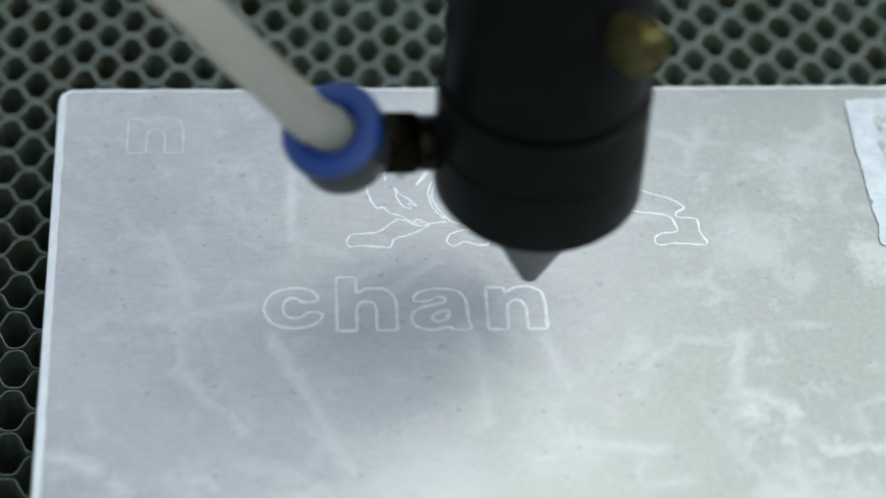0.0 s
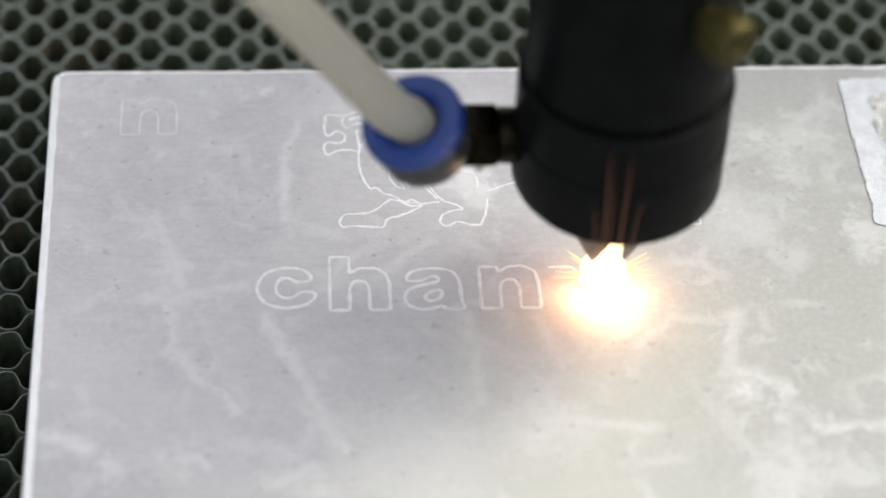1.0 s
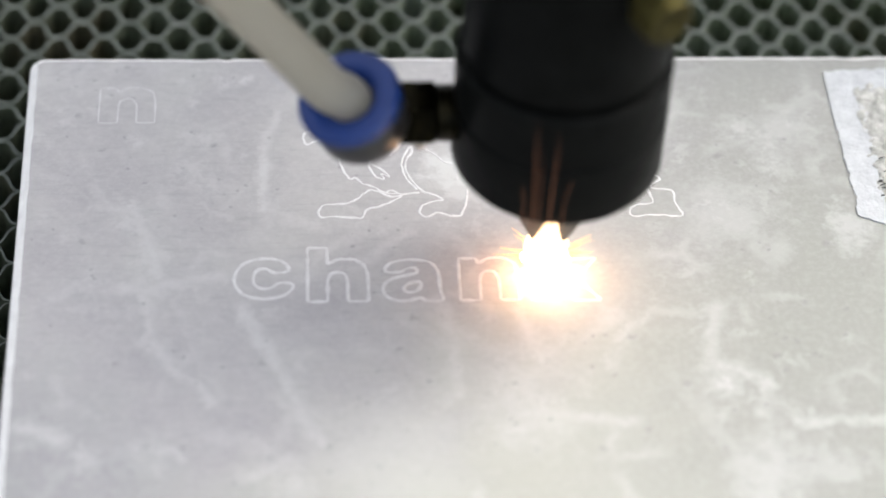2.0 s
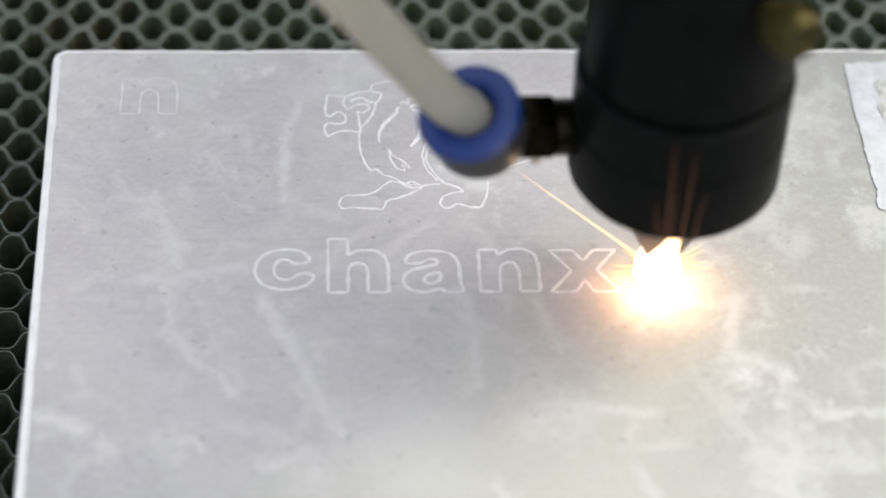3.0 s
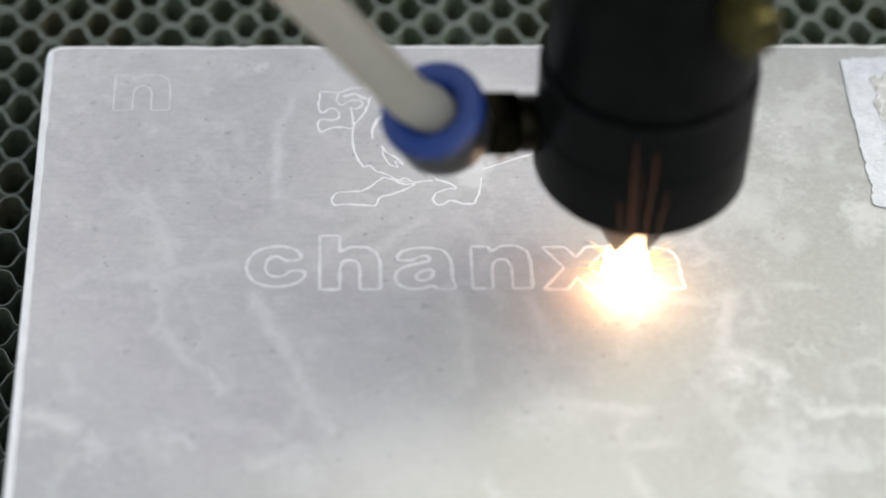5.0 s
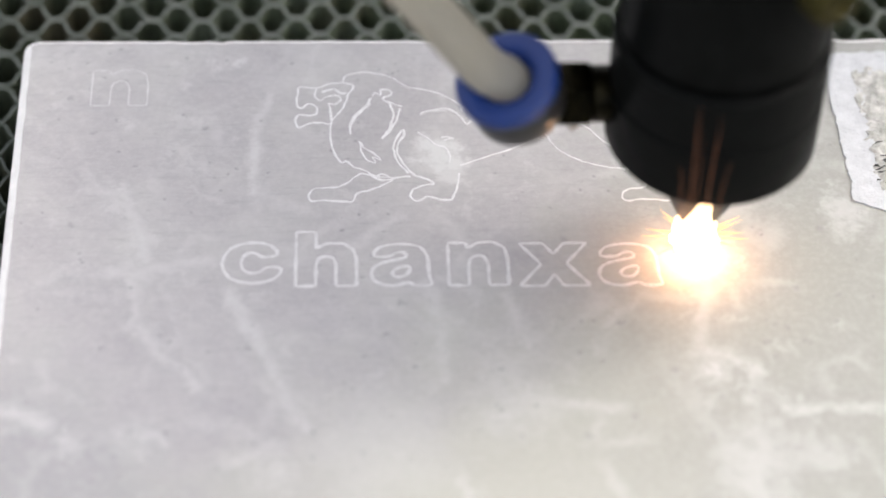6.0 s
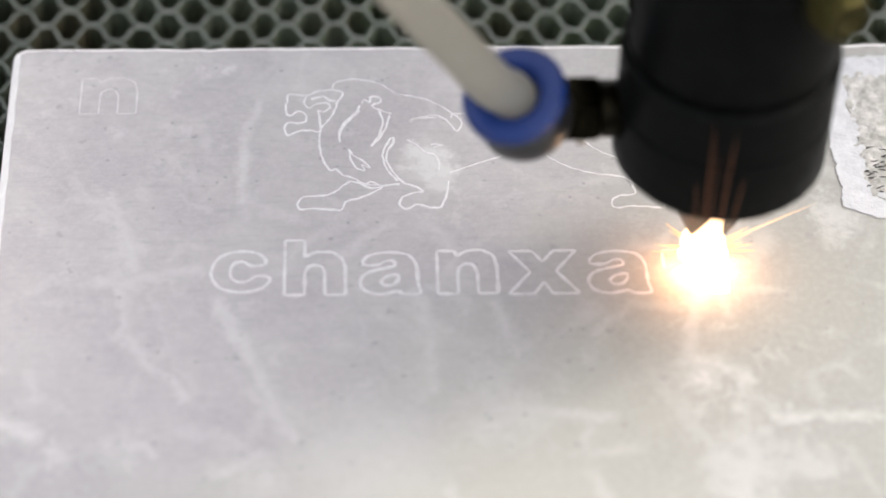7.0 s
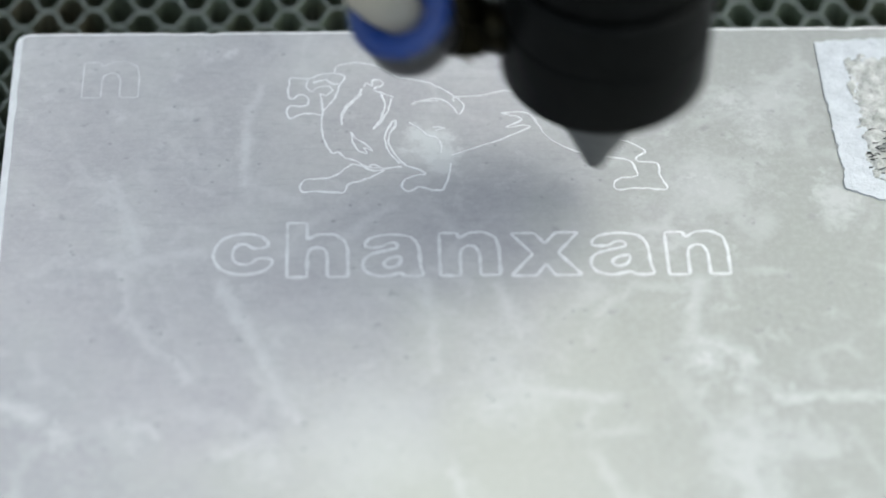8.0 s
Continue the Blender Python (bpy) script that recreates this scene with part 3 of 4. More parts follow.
BROW_LINE = [(40.3, -10.1), (41.9, -9.6), (42.6, -10.3), (43.6, -10.6)]
CHEST_LINE = [(41.6, -15.9), (41.4, -18.0), (41.7, -20.7), (42.3, -22.5), (43.0, -23.5), (43.6, -23.3), (44.5, -24.2), (46.1, -25.1), (47.4, -26.0), (49.6, -26.3), (51.9, -26.1)]
MANE_OUTER = [(44.1, -18.3), (44.0, -16.8), (44.7, -14.7), (46.1, -13.0), (46.8, -11.5)]
MANE_INNER = [(44.0, -18.3), (44.3, -16.0), (45.4, -14.1), (46.8, -12.4)]
MANE_TOP = [(47.0, -11.0), (47.5, -10.4), (48.1, -10.9), (48.3, -9.9), (49.4, -10.1), (49.5, -10.9), (48.4, -11.5), (48.9, -12.1), (50.5, -12.9), (51.0, -13.2)]
MANE_SIDE = [(49.2, -12.1), (49.7, -13.9), (49.6, -16.1), (48.8, -18.0), (48.2, -19.2)]
MANE_EDGE = [(50.7, -13.4), (50.2, -15.6), (49.1, -18.0), (48.2, -19.2)]
TUFT_LINE = [(45.3, -19.7), (45.6, -21.8), (46.4, -23.2), (47.3, -23.5), (47.0, -22.6), (48.1, -23.1), (47.3, -22.1), (45.9, -20.8)]
FLANK_LINE = [(51.0, -17.5), (51.2, -18.2), (50.6, -19.5), (50.2, -20.9), (50.4, -22.4), (51.1, -24.0), (51.9, -25.3), (52.4, -26.0)]
FLANK_EDGE = [(50.8, -17.7), (49.9, -19.8), (49.8, -21.6), (50.3, -23.5), (51.6, -25.5)]
FORELEG_LINE = [(51.9, -26.1), (49.9, -26.4), (48.1, -26.8), (46.6, -25.9), (45.5, -25.5), (44.4, -26.4), (43.0, -27.7), (40.8, -28.1), (39.2, -28.3), (38.7, -29.5), (39.2, -30.4), (40.8, -30.3), (43.0, -30.5), (44.3, -30.5), (44.9, -29.1), (46.6, -28.5), (48.5, -27.5), (49.6, -26.5)]
FOLD_LINE = [(47.4, -26.1), (48.3, -25.6), (49.2, -26.3)]
BACK_LINE = [(43.0, -8.1), (43.7, -6.9), (45.7, -6.4), (47.6, -6.6), (49.8, -7.6), (51.7, -9.3), (54.0, -9.9), (56.2, -10.8), (58.4, -12.5), (59.9, -14.1), (60.2, -15.4), (59.6, -16.5), (58.9, -15.4), (57.6, -13.9), (55.8, -13.6), (53.9, -14.2), (53.3, -14.7), (54.6, -14.0), (56.9, -14.0)]
THIGH_LINE = [(53.0, -18.0), (54.5, -19.4), (55.2, -20.4), (56.3, -20.8), (56.9, -22.0), (57.0, -23.8)]
NOTCH_LINE = [(56.0, -18.9), (57.7, -19.1), (56.3, -19.5)]
HINDLEG_LINE = [(52.4, -26.0), (54.3, -26.9), (54.7, -27.6), (53.6, -27.7), (52.1, -28.6), (51.8, -29.8), (52.6, -30.5), (54.2, -29.8), (55.7, -30.3), (57.1, -30.2), (57.9, -27.7), (58.2, -25.7)]
TAIL_LINE = [(58.4, -24.2), (63.7, -21.9), (68.6, -19.3), (67.9, -18.8), (65.7, -19.1), (67.6, -18.0), (67.5, -17.3), (65.2, -16.5), (68.0, -16.3), (69.1, -17.0), (70.1, -19.1), (71.0, -21.0), (72.2, -22.2), (74.5, -23.7), (77.6, -24.7)]
RUMP_LINE = [(59.0, -14.1), (59.3, -13.3), (62.6, -13.1), (66.4, -12.2), (70.8, -13.5), (75.1, -17.0), (77.9, -20.4), (81.6, -22.2)]
FOOT_LINE = [(77.6, -24.7), (81.3, -25.5), (82.1, -27.2), (82.2, -28.4), (80.2, -28.7), (79.2, -29.4), (79.2, -30.4), (79.9, -30.8), (82.2, -30.5), (85.5, -30.9), (85.9, -30.1), (85.2, -28.5), (85.0, -26.2), (82.6, -25.7), (82.5, -24.9), (83.7, -23.9), (81.6, -22.2)]


def shaky(line, seed):
    """The beam's small tremble along a curved line."""
    return [p + 0.15 * Vector((noise.noise(Vector((p.x * 1.4, p.y * 1.4, seed))), noise.noise(Vector((p.x * 1.4, p.y * 1.4, seed + 7.5))), 0)) for p in line]


def figure():
    bm = bmesh.new()
    for k, (line, closed, width) in enumerate((
            (HEAD_LINE, True, 0.34), (EYE_LINE, False, 0.32), (CHEEK_LINE, False, 0.34), (BROW_LINE, False, 0.45),
            (CHEST_LINE, False, 0.32), (MANE_OUTER, False, 0.34), (MANE_INNER, False, 0.34), (MANE_TOP, False, 0.36),
            (MANE_SIDE, False, 0.36), (MANE_EDGE, False, 0.34), (TUFT_LINE, True, 0.30), (FLANK_LINE, False, 0.34),
            (FLANK_EDGE, False, 0.32), (FORELEG_LINE, False, 0.36), (FOLD_LINE, False, 0.32), (BACK_LINE, False, 0.28),
            (THIGH_LINE, False, 0.34), (NOTCH_LINE, False, 0.32), (HINDLEG_LINE, False, 0.36), (TAIL_LINE, False, 0.27),
            (RUMP_LINE, False, 0.25), (FOOT_LINE, False, 0.30))):
        groove(bm, shaky(curve(line, 5, closed), k), width * 1.27, closed, k * 0.4)
    part("engraved_figure", bm, FROST, SLAB, "thin white engraved lines of a striding animal figure", smooth=False)


figure()


def label_residue():
    """What is left of a torn paper label: a white torn rim round scraped, crumbly backing."""
    rng = random.Random(8)
    base = new("torn_label")
    tagged(base, "torn white paper label, half scraped off the marble slab", "label")
    x0, x1, y0, y1 = 108.4, 138.0, -33.5, -2.2
    nx, ny = 110, 116
    for name, mat, inner in (("paper_rim", PAPER, False), ("scraped_backing", RESIDUE, True)):
        bm, grid = bmesh.new(), {}
        for i in range(nx + 1):
            for j in range(ny + 1):
                u, v = i / nx, j / ny
                x, y = x0 + (x1 - x0) * u, y0 + (y1 - y0) * v
                rag = 0.6 * noise.noise(Vector((x * 0.4, y * 0.4, 3))) + 0.45 * noise.noise(Vector((x * 1.5, y * 1.5, 4)))
                d = min(x - x0 + 0.03 * (y - y0) - 0.4, y1 - y + 0.055 * (x - x0) - 1.1, (x - x0) * 0.5 + (y - y0) * 0.9 - 2.0)
                inside = d + 0.6 * rag
                core = d - 3.6 + 1.4 * rag
                if (core > 0) if inner else (0 < inside and core <= 1.6):
                    bump = 0.42 * noise.fractal(Vector((x * 0.7, y * 0.7, 1)), 1.0, 2.0, 4) if inner else 0.05 * noise.noise(Vector((x, y, 9)))
                    lift = 0.30 + bump if inner else 0.24 + 0.1 * rag + bump
                    grid[i, j] = bm.verts.new((x * MM, y * MM, max(lift, 0.06) * MM))
        for (i, j), v in grid.items():
            if all(k in grid for k in ((i + 1, j), (i, j + 1), (i + 1, j + 1))):
                bm.faces.new((v, grid[i + 1, j], grid[i + 1, j + 1], grid[i, j + 1]))
        loose = [v for v in bm.verts if not v.link_faces]
        bmesh.ops.delete(bm, geom=loose, context="VERTS")
        for _ in range(4):
            bmesh.ops.smooth_vert(bm, verts=[v for v in bm.verts if v.is_boundary], factor=0.5, use_axis_x=True, use_axis_y=True, use_axis_z=False)
        # turn the border down to the stone
        rim = [e for e in bm.edges if e.is_boundary]
        made = bmesh.ops.extrude_edge_only(bm, edges=rim)["geom"]
        for v in made:
            if isinstance(v, bmesh.types.BMVert):
                v.co.z = -0.00002
        bmesh.ops.recalc_face_normals(bm, faces=bm.faces)
        part(name, bm, mat, base, "torn white paper rim" if not inner else "crumbly grey scraped backing")
    bm = bmesh.new()
    for k in range(60):
        x, y = (rng.gauss(114.6, 1.3), rng.gauss(-25.2, 1.6)) if k < 40 else (rng.uniform(113, 130), rng.uniform(-28, -8))
        a, ln = rng.uniform(-0.6, 0.5), rng.uniform(0.4, 1.5)
        pts = [Vector((x + math.cos(a) * ln * s + 0.15 * rng.uniform(-1, 1), y + math.sin(a) * ln * s + 0.12 * rng.uniform(-1, 1), 0.42 + 0.12 * math.sin(3.1 * s))) * MM for s in (0, 0.33, 0.66, 1)]
        sweep(bm, pts, [0.00003, 0.00010, 0.00009, 0.00002], 5)
    tagged(part("torn_shreds", bm, INK, base, "dark torn shreds of backing"), kind="stuff")


label_residue()
workshop()
cabinet()
honeycomb()

# ---- the laser head ----
R = 0.01265         # radius of the nozzle's collar
Z0 = 0.0210         # height of the collar's lower rim over the stone
TIP = 0.0045


def laser_head():
    head = new("laser_cutter")
    tagged(head, "black anodised laser cutting head with a conical nozzle", "laser head")
    bm = bmesh.new()
    lathe(bm, [(0.0, TIP + 0.0022), (0.0006, TIP + 0.0022), (0.0007, TIP), (0.0012, TIP), (0.0013, TIP + 0.0002), (0.0082, Z0 - 0.0010), (0.0084, Z0 - 0.0004), (0.0084, Z0 + 0.001)], 64)
    part("nozzle", bm, NOZZLE, head, "dull grey metal conical nozzle")
    bm = bmesh.new()
    lathe(bm, [(0.0082, Z0 + 0.0004), (R - 0.0016, Z0), (R - 0.0005, Z0 + 0.0003), (R, Z0 + 0.0010), (R, Z0 + 0.0090), (R - 0.00025, Z0 + 0.0092), (R - 0.00025, Z0 + 0.0096), (R, Z0 + 0.0098),
               (R, Z0 + 0.0165), (R - 0.0004, Z0 + 0.0170), (R - 0.0012, Z0 + 0.0171), (R - 0.0012, Z0 + 0.0180)], 96)
    part("collar", bm, BLACK, head, "black turned collar with a fine groove")
    bm = bmesh.new()
    lathe(bm, [(R - 0.0012, Z0 + 0.0171), (R - 0.0012, Z0 + 0.0182), (R - 0.0006, Z0 + 0.0186), (R - 0.0006, 0.094), (0.0, 0.094)], 96)
    part("barrel", bm, BLACK, head, "black lens barrel")
    # knurled brass screw that clamps the lens barrel
    m = Matrix.Rotation(radians(-60), 4, "Z") @ Matrix.Translation((R - 0.0014, 0, 0.0552)) @ Matrix.Rotation(radians(90), 4, "Y")
    bm = bmesh.new()
    lathe(bm, [(0.0, 0.0), (0.0016, 0.0), (0.0016, 0.0022), (0.0026, 0.0024), (0.0029, 0.0029), (0.0029, 0.0062), (0.0026, 0.0067), (0.0010, 0.0067), (0.0008, 0.0064), (0.0, 0.0064)], 36, m)
    screw = part("thumb_screw", bm, BRASS, head, "brass thumb screw")
    bm = bmesh.new()
    for k in range(28):
        b = 2 * math.pi * k / 28
        c = Vector((0.0029 * math.cos(b), 0.0029 * math.sin(b), 0))
        sweep(bm, [m @ (c + Vector((0, 0, 0.0030))), m @ (c + Vector((0, 0, 0.0061)))], 0.00018, 5)
    part("knurling", bm, BRASS, screw)
    # air hose fitting
    zf = 0.0279
    bm = bmesh.new()
    lathe(bm, [(0.0032, -0.0004), (0.0034, 0.0), (0.0034, 0.0024), (0.0030, 0.0027), (0.0030, 0.0034)], 32, Matrix.Translation((-R + 0.0006, 0, zf)) @ Matrix.Rotation(radians(-90), 4, "Y"))
    part("stub_pipe", bm, NICKEL, head, "dull metal stub of the hose fitting")
    bm = bmesh.new()
    m = Matrix.Translation((-R - 0.0021, 0, zf)) @ Matrix.Rotation(radians(-90), 4, "Y") @ Matrix.Rotation(radians(15), 4, "Z")
    lathe(bm, [(0.0028, 0.0), (0.0039, 0.0), (0.0042, 0.0004), (0.0042, 0.0041), (0.0039, 0.0045), (0.0028, 0.0045)], 6, m)
    nut = part("hex_nut", bm, NICKEL, head, "dull nickel hexagon nut of the hose fitting")
    bm = bmesh.new()
    lathe(bm, [(0.0028, 0.0044), (0.0037, 0.0044), (0.0038, 0.0047), (0.0038, 0.0058), (0.0036, 0.0062), (0.0030, 0.0066)], 32, m)
    part("brass_band", bm, BRASS, nut, "tarnished brass band of the fitting")
    # polished nub added where the nut's corner glints in the spark
    bm = bmesh.new()
    lathe(bm, [(0.0, -0.0009), (0.0004, -0.0008), (0.00065, -0.0004), (0.0007, 0.0), (0.0006, 0.0006), (0.0, 0.0008)], 20, Matrix.Translation((-R - 0.0040, -0.0008, zf - 0.0042)))
    part("glint_nub", bm, POLISHED, nut, "small polished nub added for the spark's glint on the nut")
    axis = Vector((-0.30, -0.28, 0.91)).normalized()
    turn = axis.to_track_quat("Z", "Y").to_matrix().to_4x4()
    m = Matrix.Translation((-0.0236, -0.0030, 0.0302)) @ turn
    bm = bmesh.new()
    lathe(bm, [(0.0, -0.0038), (0.0030, -0.0037), (0.0048, -0.0028), (0.0056, -0.0012), (0.0057, 0.0024), (0.0054, 0.0030), (0.0028, 0.0030)], 48, m)
    part("elbow", bm, SMOKY, head, "smoky dark grey plastic push-in elbow")
    bm = bmesh.new()
    lathe(bm, [(0.0050, 0.0029), (0.0057, 0.0032), (0.0061, 0.0037), (0.0061, 0.0047), (0.0057, 0.0052), (0.0042, 0.0055), (0.0034, 0.0051), (0.0029, 0.0045), (0.0028, 0.0030)], 56, m)
    part("release_ring", bm, BLUE, head, "blue plastic release ring")
    bm = bmesh.new()
    start = m @ Vector((0, 0, 0.0026)) + Vector((-0.0006, 0.0002, 0.0004))
    pts = [start, start + axis * 0.0016, start + axis * 0.0034 + Vector((-0.0013, 0, 0)), start + Vector((-0.0050, -0.0022, 0.0078))]
    pts += [start + Vector((-0.0050 - 0.57 * d, -0.0022 - 0.24 * d, 0.0078 + 1.0 * d)) for d in (0.005, 0.011, 0.018, 0.032, 0.050, 0.070)]
    sweep(bm, curve(pts, 8), 0.0027, 28, caps=False)
    part("air_hose", bm, HOSE, head, "milky translucent air hose")
    bm = bmesh.new()
    box(bm, -0.022, 0.020, -0.014, 0.058, 0.094, 0.102, 0.001)
    box(bm, -0.018, 0.018, 0.050, 0.0575, 0.050, 0.095, 0.001)
    part("carriage_plate", bm, BLACK_DULL, head, "black carriage plate over the barrel")
    return head


HEAD = laser_head()


def gantry():
    beam = new("gantry_beam")
    tagged(beam, "grey aluminium gantry rail behind the laser head", "gantry rail")
    bm = bmesh.new()
    box(bm, -0.43, 0.63, 0.058, 0.078, 0.0602, 0.088, 0.0015)
    part("rail_profile", bm, STEEL, beam)
    return beam


GANTRY = gantry()


def spark():
    """The glowing plume under the nozzle: a ragged core, short rays and a few long streaks."""
    rng = random.Random(21)
    base = new("laser_spark")
    tagged(base, "white-hot laser spark with golden rays on the stone", "spark")
    # the core's width takes in the bloom round the spark
    bm = bmesh.new()
    bmesh.ops.create_icosphere(bm, subdivisions=4, radius=1.0)
    for v in bm.verts:
        d = v.co.normalized()
        r = 0.0027 * (1 + 0.10 * noise.noise(d * 2.2) + 0.08 * noise.noise(d * 5))
        v.co = Vector((d.x * r, 0.0010 + d.y * r, 0.0034 + d.z * r * 0.95))
    # a glowing cone up the nozzle, added for the spark's glare
    sweep(bm, [(0, -0.0006, 0.003), (-0.0002, -0.0022, 0.0065), (-0.0003, -0.0036, 0.0095), (-0.0003, -0.0052, 0.0128), (-0.0002, -0.0070, 0.0165), (-0.0002, -0.0082, 0.0192)], [0.0029, 0.0023, 0.0016, 0.0010, 0.0006, 0.0002], 16)
    # the hottest beads, round the foot of the core and under the nozzle
    for x, y, z, r in ((-0.0024, -0.0004, 0.0030, 0.0008), (0.0022, -0.0004, 0.0028, 0.0008), (-0.0004, -0.0016, 0.0024, 0.0007)):
        for v in bmesh.ops.create_icosphere(bm, subdivisions=2, radius=r, matrix=Matrix.Translation((x, y, z)))["verts"]:
            for f in v.link_faces:
                f.material_index = 1
    part("core", bm, [SPARK_WHITE, SPARK_HOT], base, "white-hot ragged core")
    bm = bmesh.new()
    for k in range(44):
        a, e = rng.uniform(0, 2 * math.pi), rng.uniform(-0.12, 0.75)
        ln = rng.uniform(0.0034, 0.0068) * (0.8 if e > 0.6 else 1)
        d = Vector((math.cos(a) * math.cos(e), math.sin(a) * math.cos(e), math.sin(e)))
        c = Vector((0, 0, 0.0030))
        tip = c + d * ln
        tip.z = max(tip.z, 0.0004)
        sweep(bm, [c + d * 0.0020, c.lerp(tip, 0.7), tip], [0.00014, 0.00007, 0.00002], 5)
    tagged(part("ray_spray", bm, SPARK_GOLD, base, "short golden rays"), kind="stuff")
    return base


SPARK = spark()


def streak(length, thick):
    """A flying spark's trail; it lies upright in the nozzle's bore till it is thrown out."""
    bm = bmesh.new()
    sweep(bm, [(0, 0, 0), (0, 0, length * 0.3), (0, 0, length * 0.7), (0, 0, length)], [thick * 1.3, thick, thick * 0.5, thick * 0.05], 6)
    return part("streak", bm, SPARK_TRAIL, SPARK, "golden trail of a flying spark")


# glowing threads added before the collar to draw the spark's reflection on it
GLINTS = []
for side, high, thick in ((-0.0044, 0.029, 0.00005), (-0.0033, 0.039, 0.00008), (-0.0026, 0.034, 0.00005), (-0.0013, 0.037, 0.00008), (0.0002, 0.030, 0.00005)):
    bm = bmesh.new()
    fan = 1.3 * (side + 0.0026) - 0.0026
    sweep(bm, [(side, -R - 0.0004, Z0 + 0.0006), (side, -R - 0.0005, Z0 + 0.004), ((side + fan) / 2, -R - 0.0006, (Z0 + high) / 2 + 0.003), (fan, -R - 0.0006, high)], [thick * 1.3, thick, thick * 0.7, thick * 0.05], 6)
    GLINTS.append(part("collar_glint", bm, SPARK_GLINT, SPARK, "faint reddish streak for the spark's reflection on the collar"))

HEAD_WAY = [
    (0, 0.0615, -0.0400),
    (0.1, 0.0653, -0.0394),
    (0.2, 0.0664, -0.0403),
    (0.3, 0.0688, -0.0398),
    (0.4, 0.0694, -0.0399),
    (0.5, 0.0702, -0.0408),
    (0.6, 0.0713, -0.0403),
    (0.7, 0.0729, -0.0401),
    (0.8, 0.0743, -0.0399),
    (0.9, 0.0731, -0.0413),
    (1, 0.0718, -0.0426),
    (1.1, 0.0727, -0.0443),
    (1.2, 0.0734, -0.0466),
    (1.4, 0.0703, -0.0442),
    (1.55, 0.0684, -0.0453),
    (1.75, 0.0654, -0.0450),
    (1.95, 0.0678, -0.0418),
    (2.15, 0.0655, -0.0388),
    (2.3, 0.0659, -0.0395),
    (2.4, 0.0723, -0.0414),
    (2.5, 0.0777, -0.0425),
    (2.6, 0.0804, -0.0427),
    (2.7, 0.0797, -0.0436),
    (2.8, 0.0794, -0.0433),
    (2.9, 0.0784, -0.0442),
    (3, 0.0785, -0.0443),
    (3.1, 0.0794, -0.0446),
    (3.2, 0.0803, -0.0442),
    (3.3, 0.0807, -0.0430),
    (3.5, 0.0778, -0.0413),
    (3.6, 0.0759, -0.0415),
    (3.8, 0.0778, -0.0401),
    (3.9, 0.0804, -0.0403),
    (4, 0.0819, -0.0398),
    (4.1, 0.0826, -0.0430),
    (4.2, 0.0828, -0.0443),
    (4.3, 0.0831, -0.0449),
    (4.4, 0.0819, -0.0455),
    (4.5, 0.0804, -0.0453),
    (4.6, 0.0804, -0.0446),
    (4.7, 0.0787, -0.0465),
    (5, 0.0755, -0.0442),
    (5.2, 0.0765, -0.0416),
    (5.4, 0.0798, -0.0409),
    (5.6, 0.0803, -0.0430),
    (5.8, 0.0839, -0.0399),
    (5.9, 0.0860, -0.0400),
    (6, 0.0872, -0.0400),
    (6.1, 0.0874, -0.0398),
    (6.2, 0.0888, -0.0392),
    (6.3, 0.0910, -0.0394),
    (6.4, 0.0916, -0.0407),
    (6.5, 0.0923, -0.0432),
    (6.6, 0.0927, -0.0455),
    (6.7, 0.0909, -0.0453),
    (6.8, 0.0899, -0.0448),
    (6.9, 0.0895, -0.0427),
    (7, 0.0895, -0.0411),
    (7.1, 0.0888, -0.0411),
    (7.2, 0.0879, -0.0415),
    (7.3, 0.0878, -0.0437),
    (7.4, 0.0878, -0.0452),
    (7.5, 0.0856, -0.0456),
    (7.6, 0.0848, -0.0436),
    (7.7, 0.0852, -0.0409),
    (7.8, 0.0849, -0.0396),
    (7.9, 0.0831, -0.0357),
    (8, 0.0764, -0.0300),
]

REST = 0.036                                   # how far the plume sits up in the barrel while the beam is off

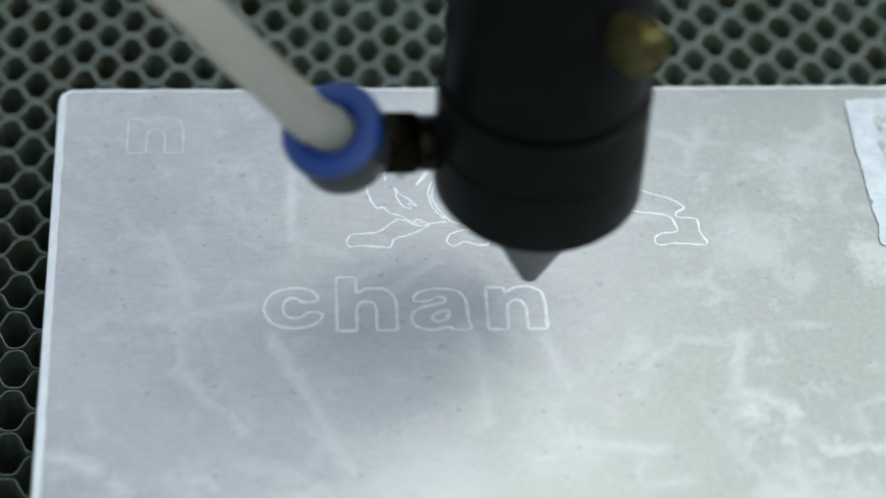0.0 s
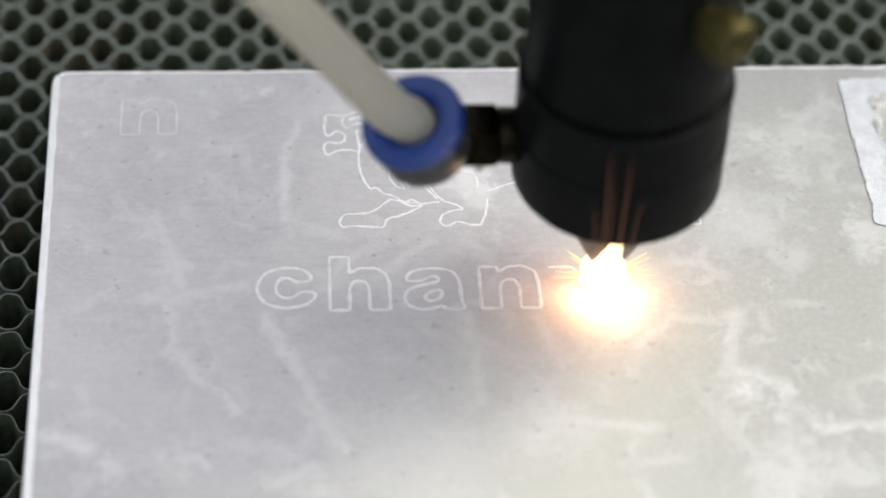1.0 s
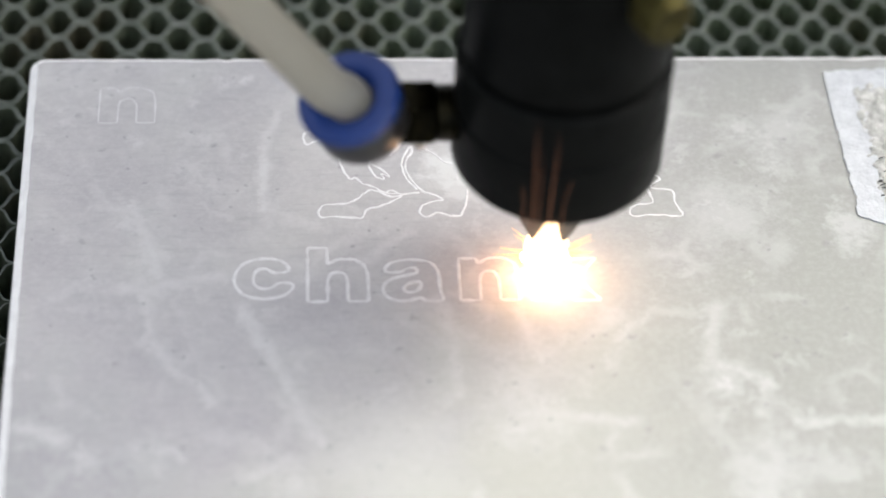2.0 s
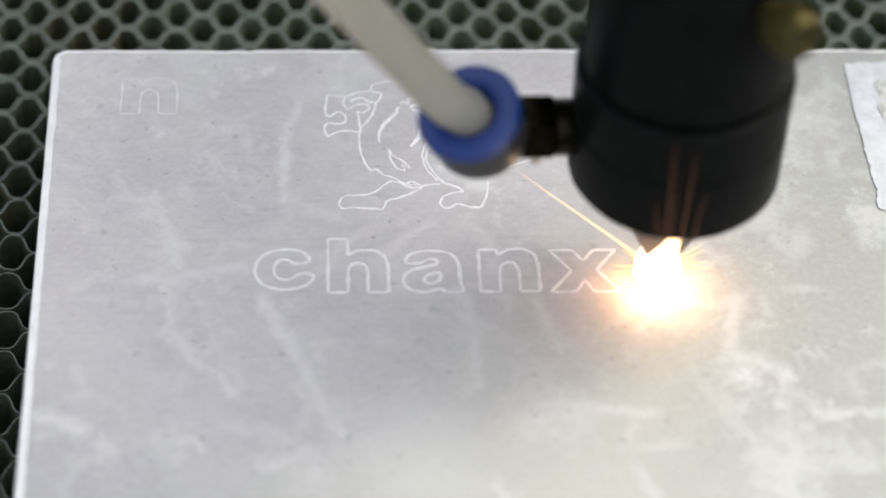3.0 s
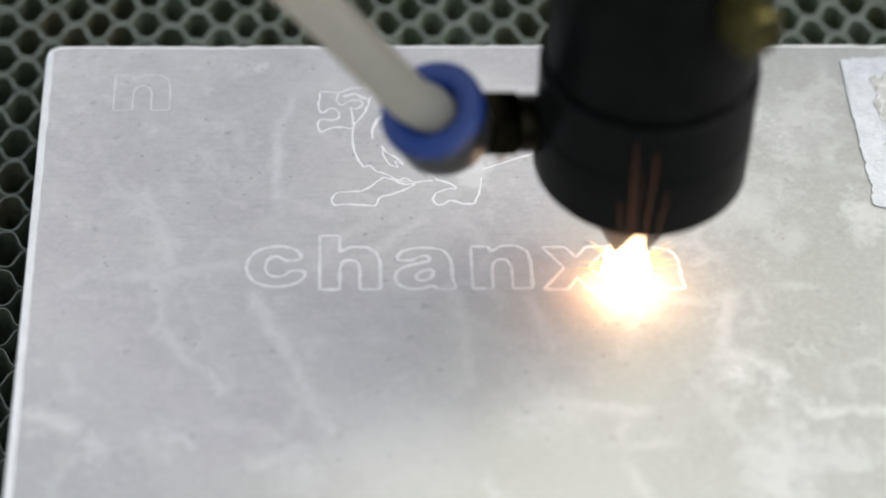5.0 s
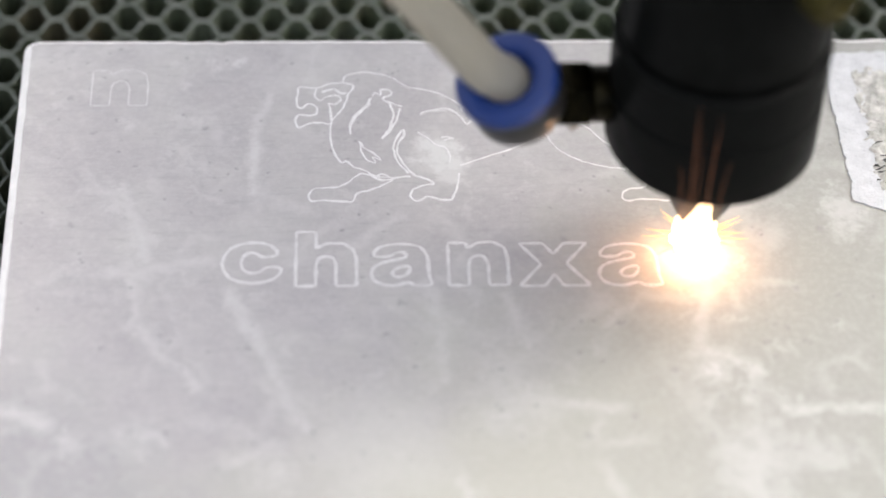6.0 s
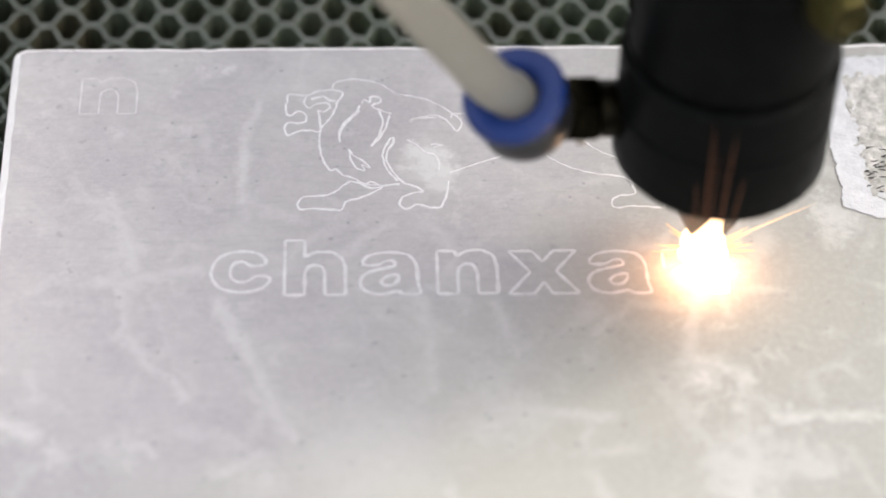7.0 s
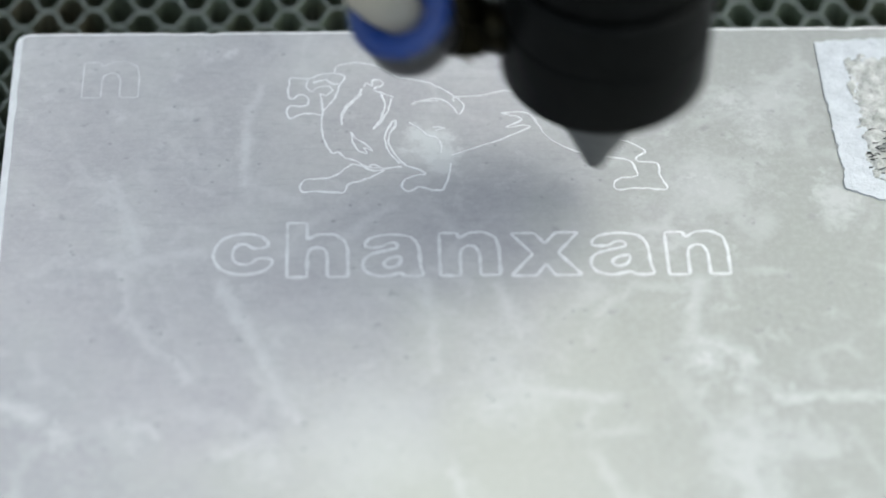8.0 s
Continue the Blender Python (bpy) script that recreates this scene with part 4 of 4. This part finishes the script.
# direction (azimuth from +x, elevation), length, thickness and times of each thrown spark
THROWN = [
    ((143, 12), 0.022, 0.00016, (0.5, 3.0, 3.5, 4.0, 4.7, 7.5)),
    ((201, 2), 0.033, 0.00024, (3.5,)),
    ((-6, 2), 0.021, 0.00018, (0.3, 3.8, 6.9, 7.5)),
    ((20, 10), 0.016, 0.00014, (5.9, 7.0, 7.1, 7.6)),
]
STREAKS = [(streak(ln, th), way, times) for way, ln, th, times in THROWN]


def head_at(t):
    for (ta, xa, ya), (tb, xb, yb) in zip(HEAD_WAY, HEAD_WAY[1:]):
        if ta <= t <= tb:
            f = (t - ta) / (tb - ta)
            return xa + (xb - xa) * f, ya + (yb - ya) * f
    return HEAD_WAY[-1][1:]


def motions():
    walk(HEAD, [(t, pose(x, y, 0)) for t, x, y in HEAD_WAY])
    walk(GANTRY, [(t, pose(0, y, 0)) for t, x, y in HEAD_WAY])
    step = 1 / FPS
    times = {t for t, x, y in HEAD_WAY}
    for a, b in ON:
        times |= {a, a - step, b, b + step}
    rows = []
    for t in sorted(times):
        lit = any(a - 0.001 <= t <= b + 0.001 for a, b in ON)
        x, y = head_at(t)
        rows.append((t, pose(x, y, 0.0 if lit else REST, 0, 0, 4 * math.sin(t * 9))))
    walk(SPARK, rows)
    for ob in GLINTS:
        flick = []
        for t in sorted(times):
            lit = any(a - 0.001 <= t <= b + 0.001 for a, b in ON)
            flick.append((t, pose(0, 0, 0) if lit else pose(0, 0.0137, 0)))
        walk(ob, flick)
    for ob, (az, el), shown in STREAKS:
        rest = pose(0, 0, 0.0035)
        rows = [(0.0, rest)]
        for t in shown:
            out = pose(0, 0, 0.0030, 0, 90 - el, az - 4 * math.sin(t * 9))
            still = pose(0, 0, 0.0035, 0, 0.5, az - 4 * math.sin(t * 9))
            rows += [(s, m) for s, m in ((t - 2 * step, still), (t - step * 0.9, out), (t + step * 0.9, out), (t + 2 * step, still)) if s > rows[-1][0] + 0.5 * step and s <= 8.0]
        rows.append((8.0, rest))
        walk(ob, rows)
    for ob, t in CUT:
        walk(ob, [(0.0, pose(0, 0, -0.0012)), (t - step, pose(0, 0, -0.0012)), (t, pose(0, 0, 0)), (8.0, pose(0, 0, 0))])


motions()
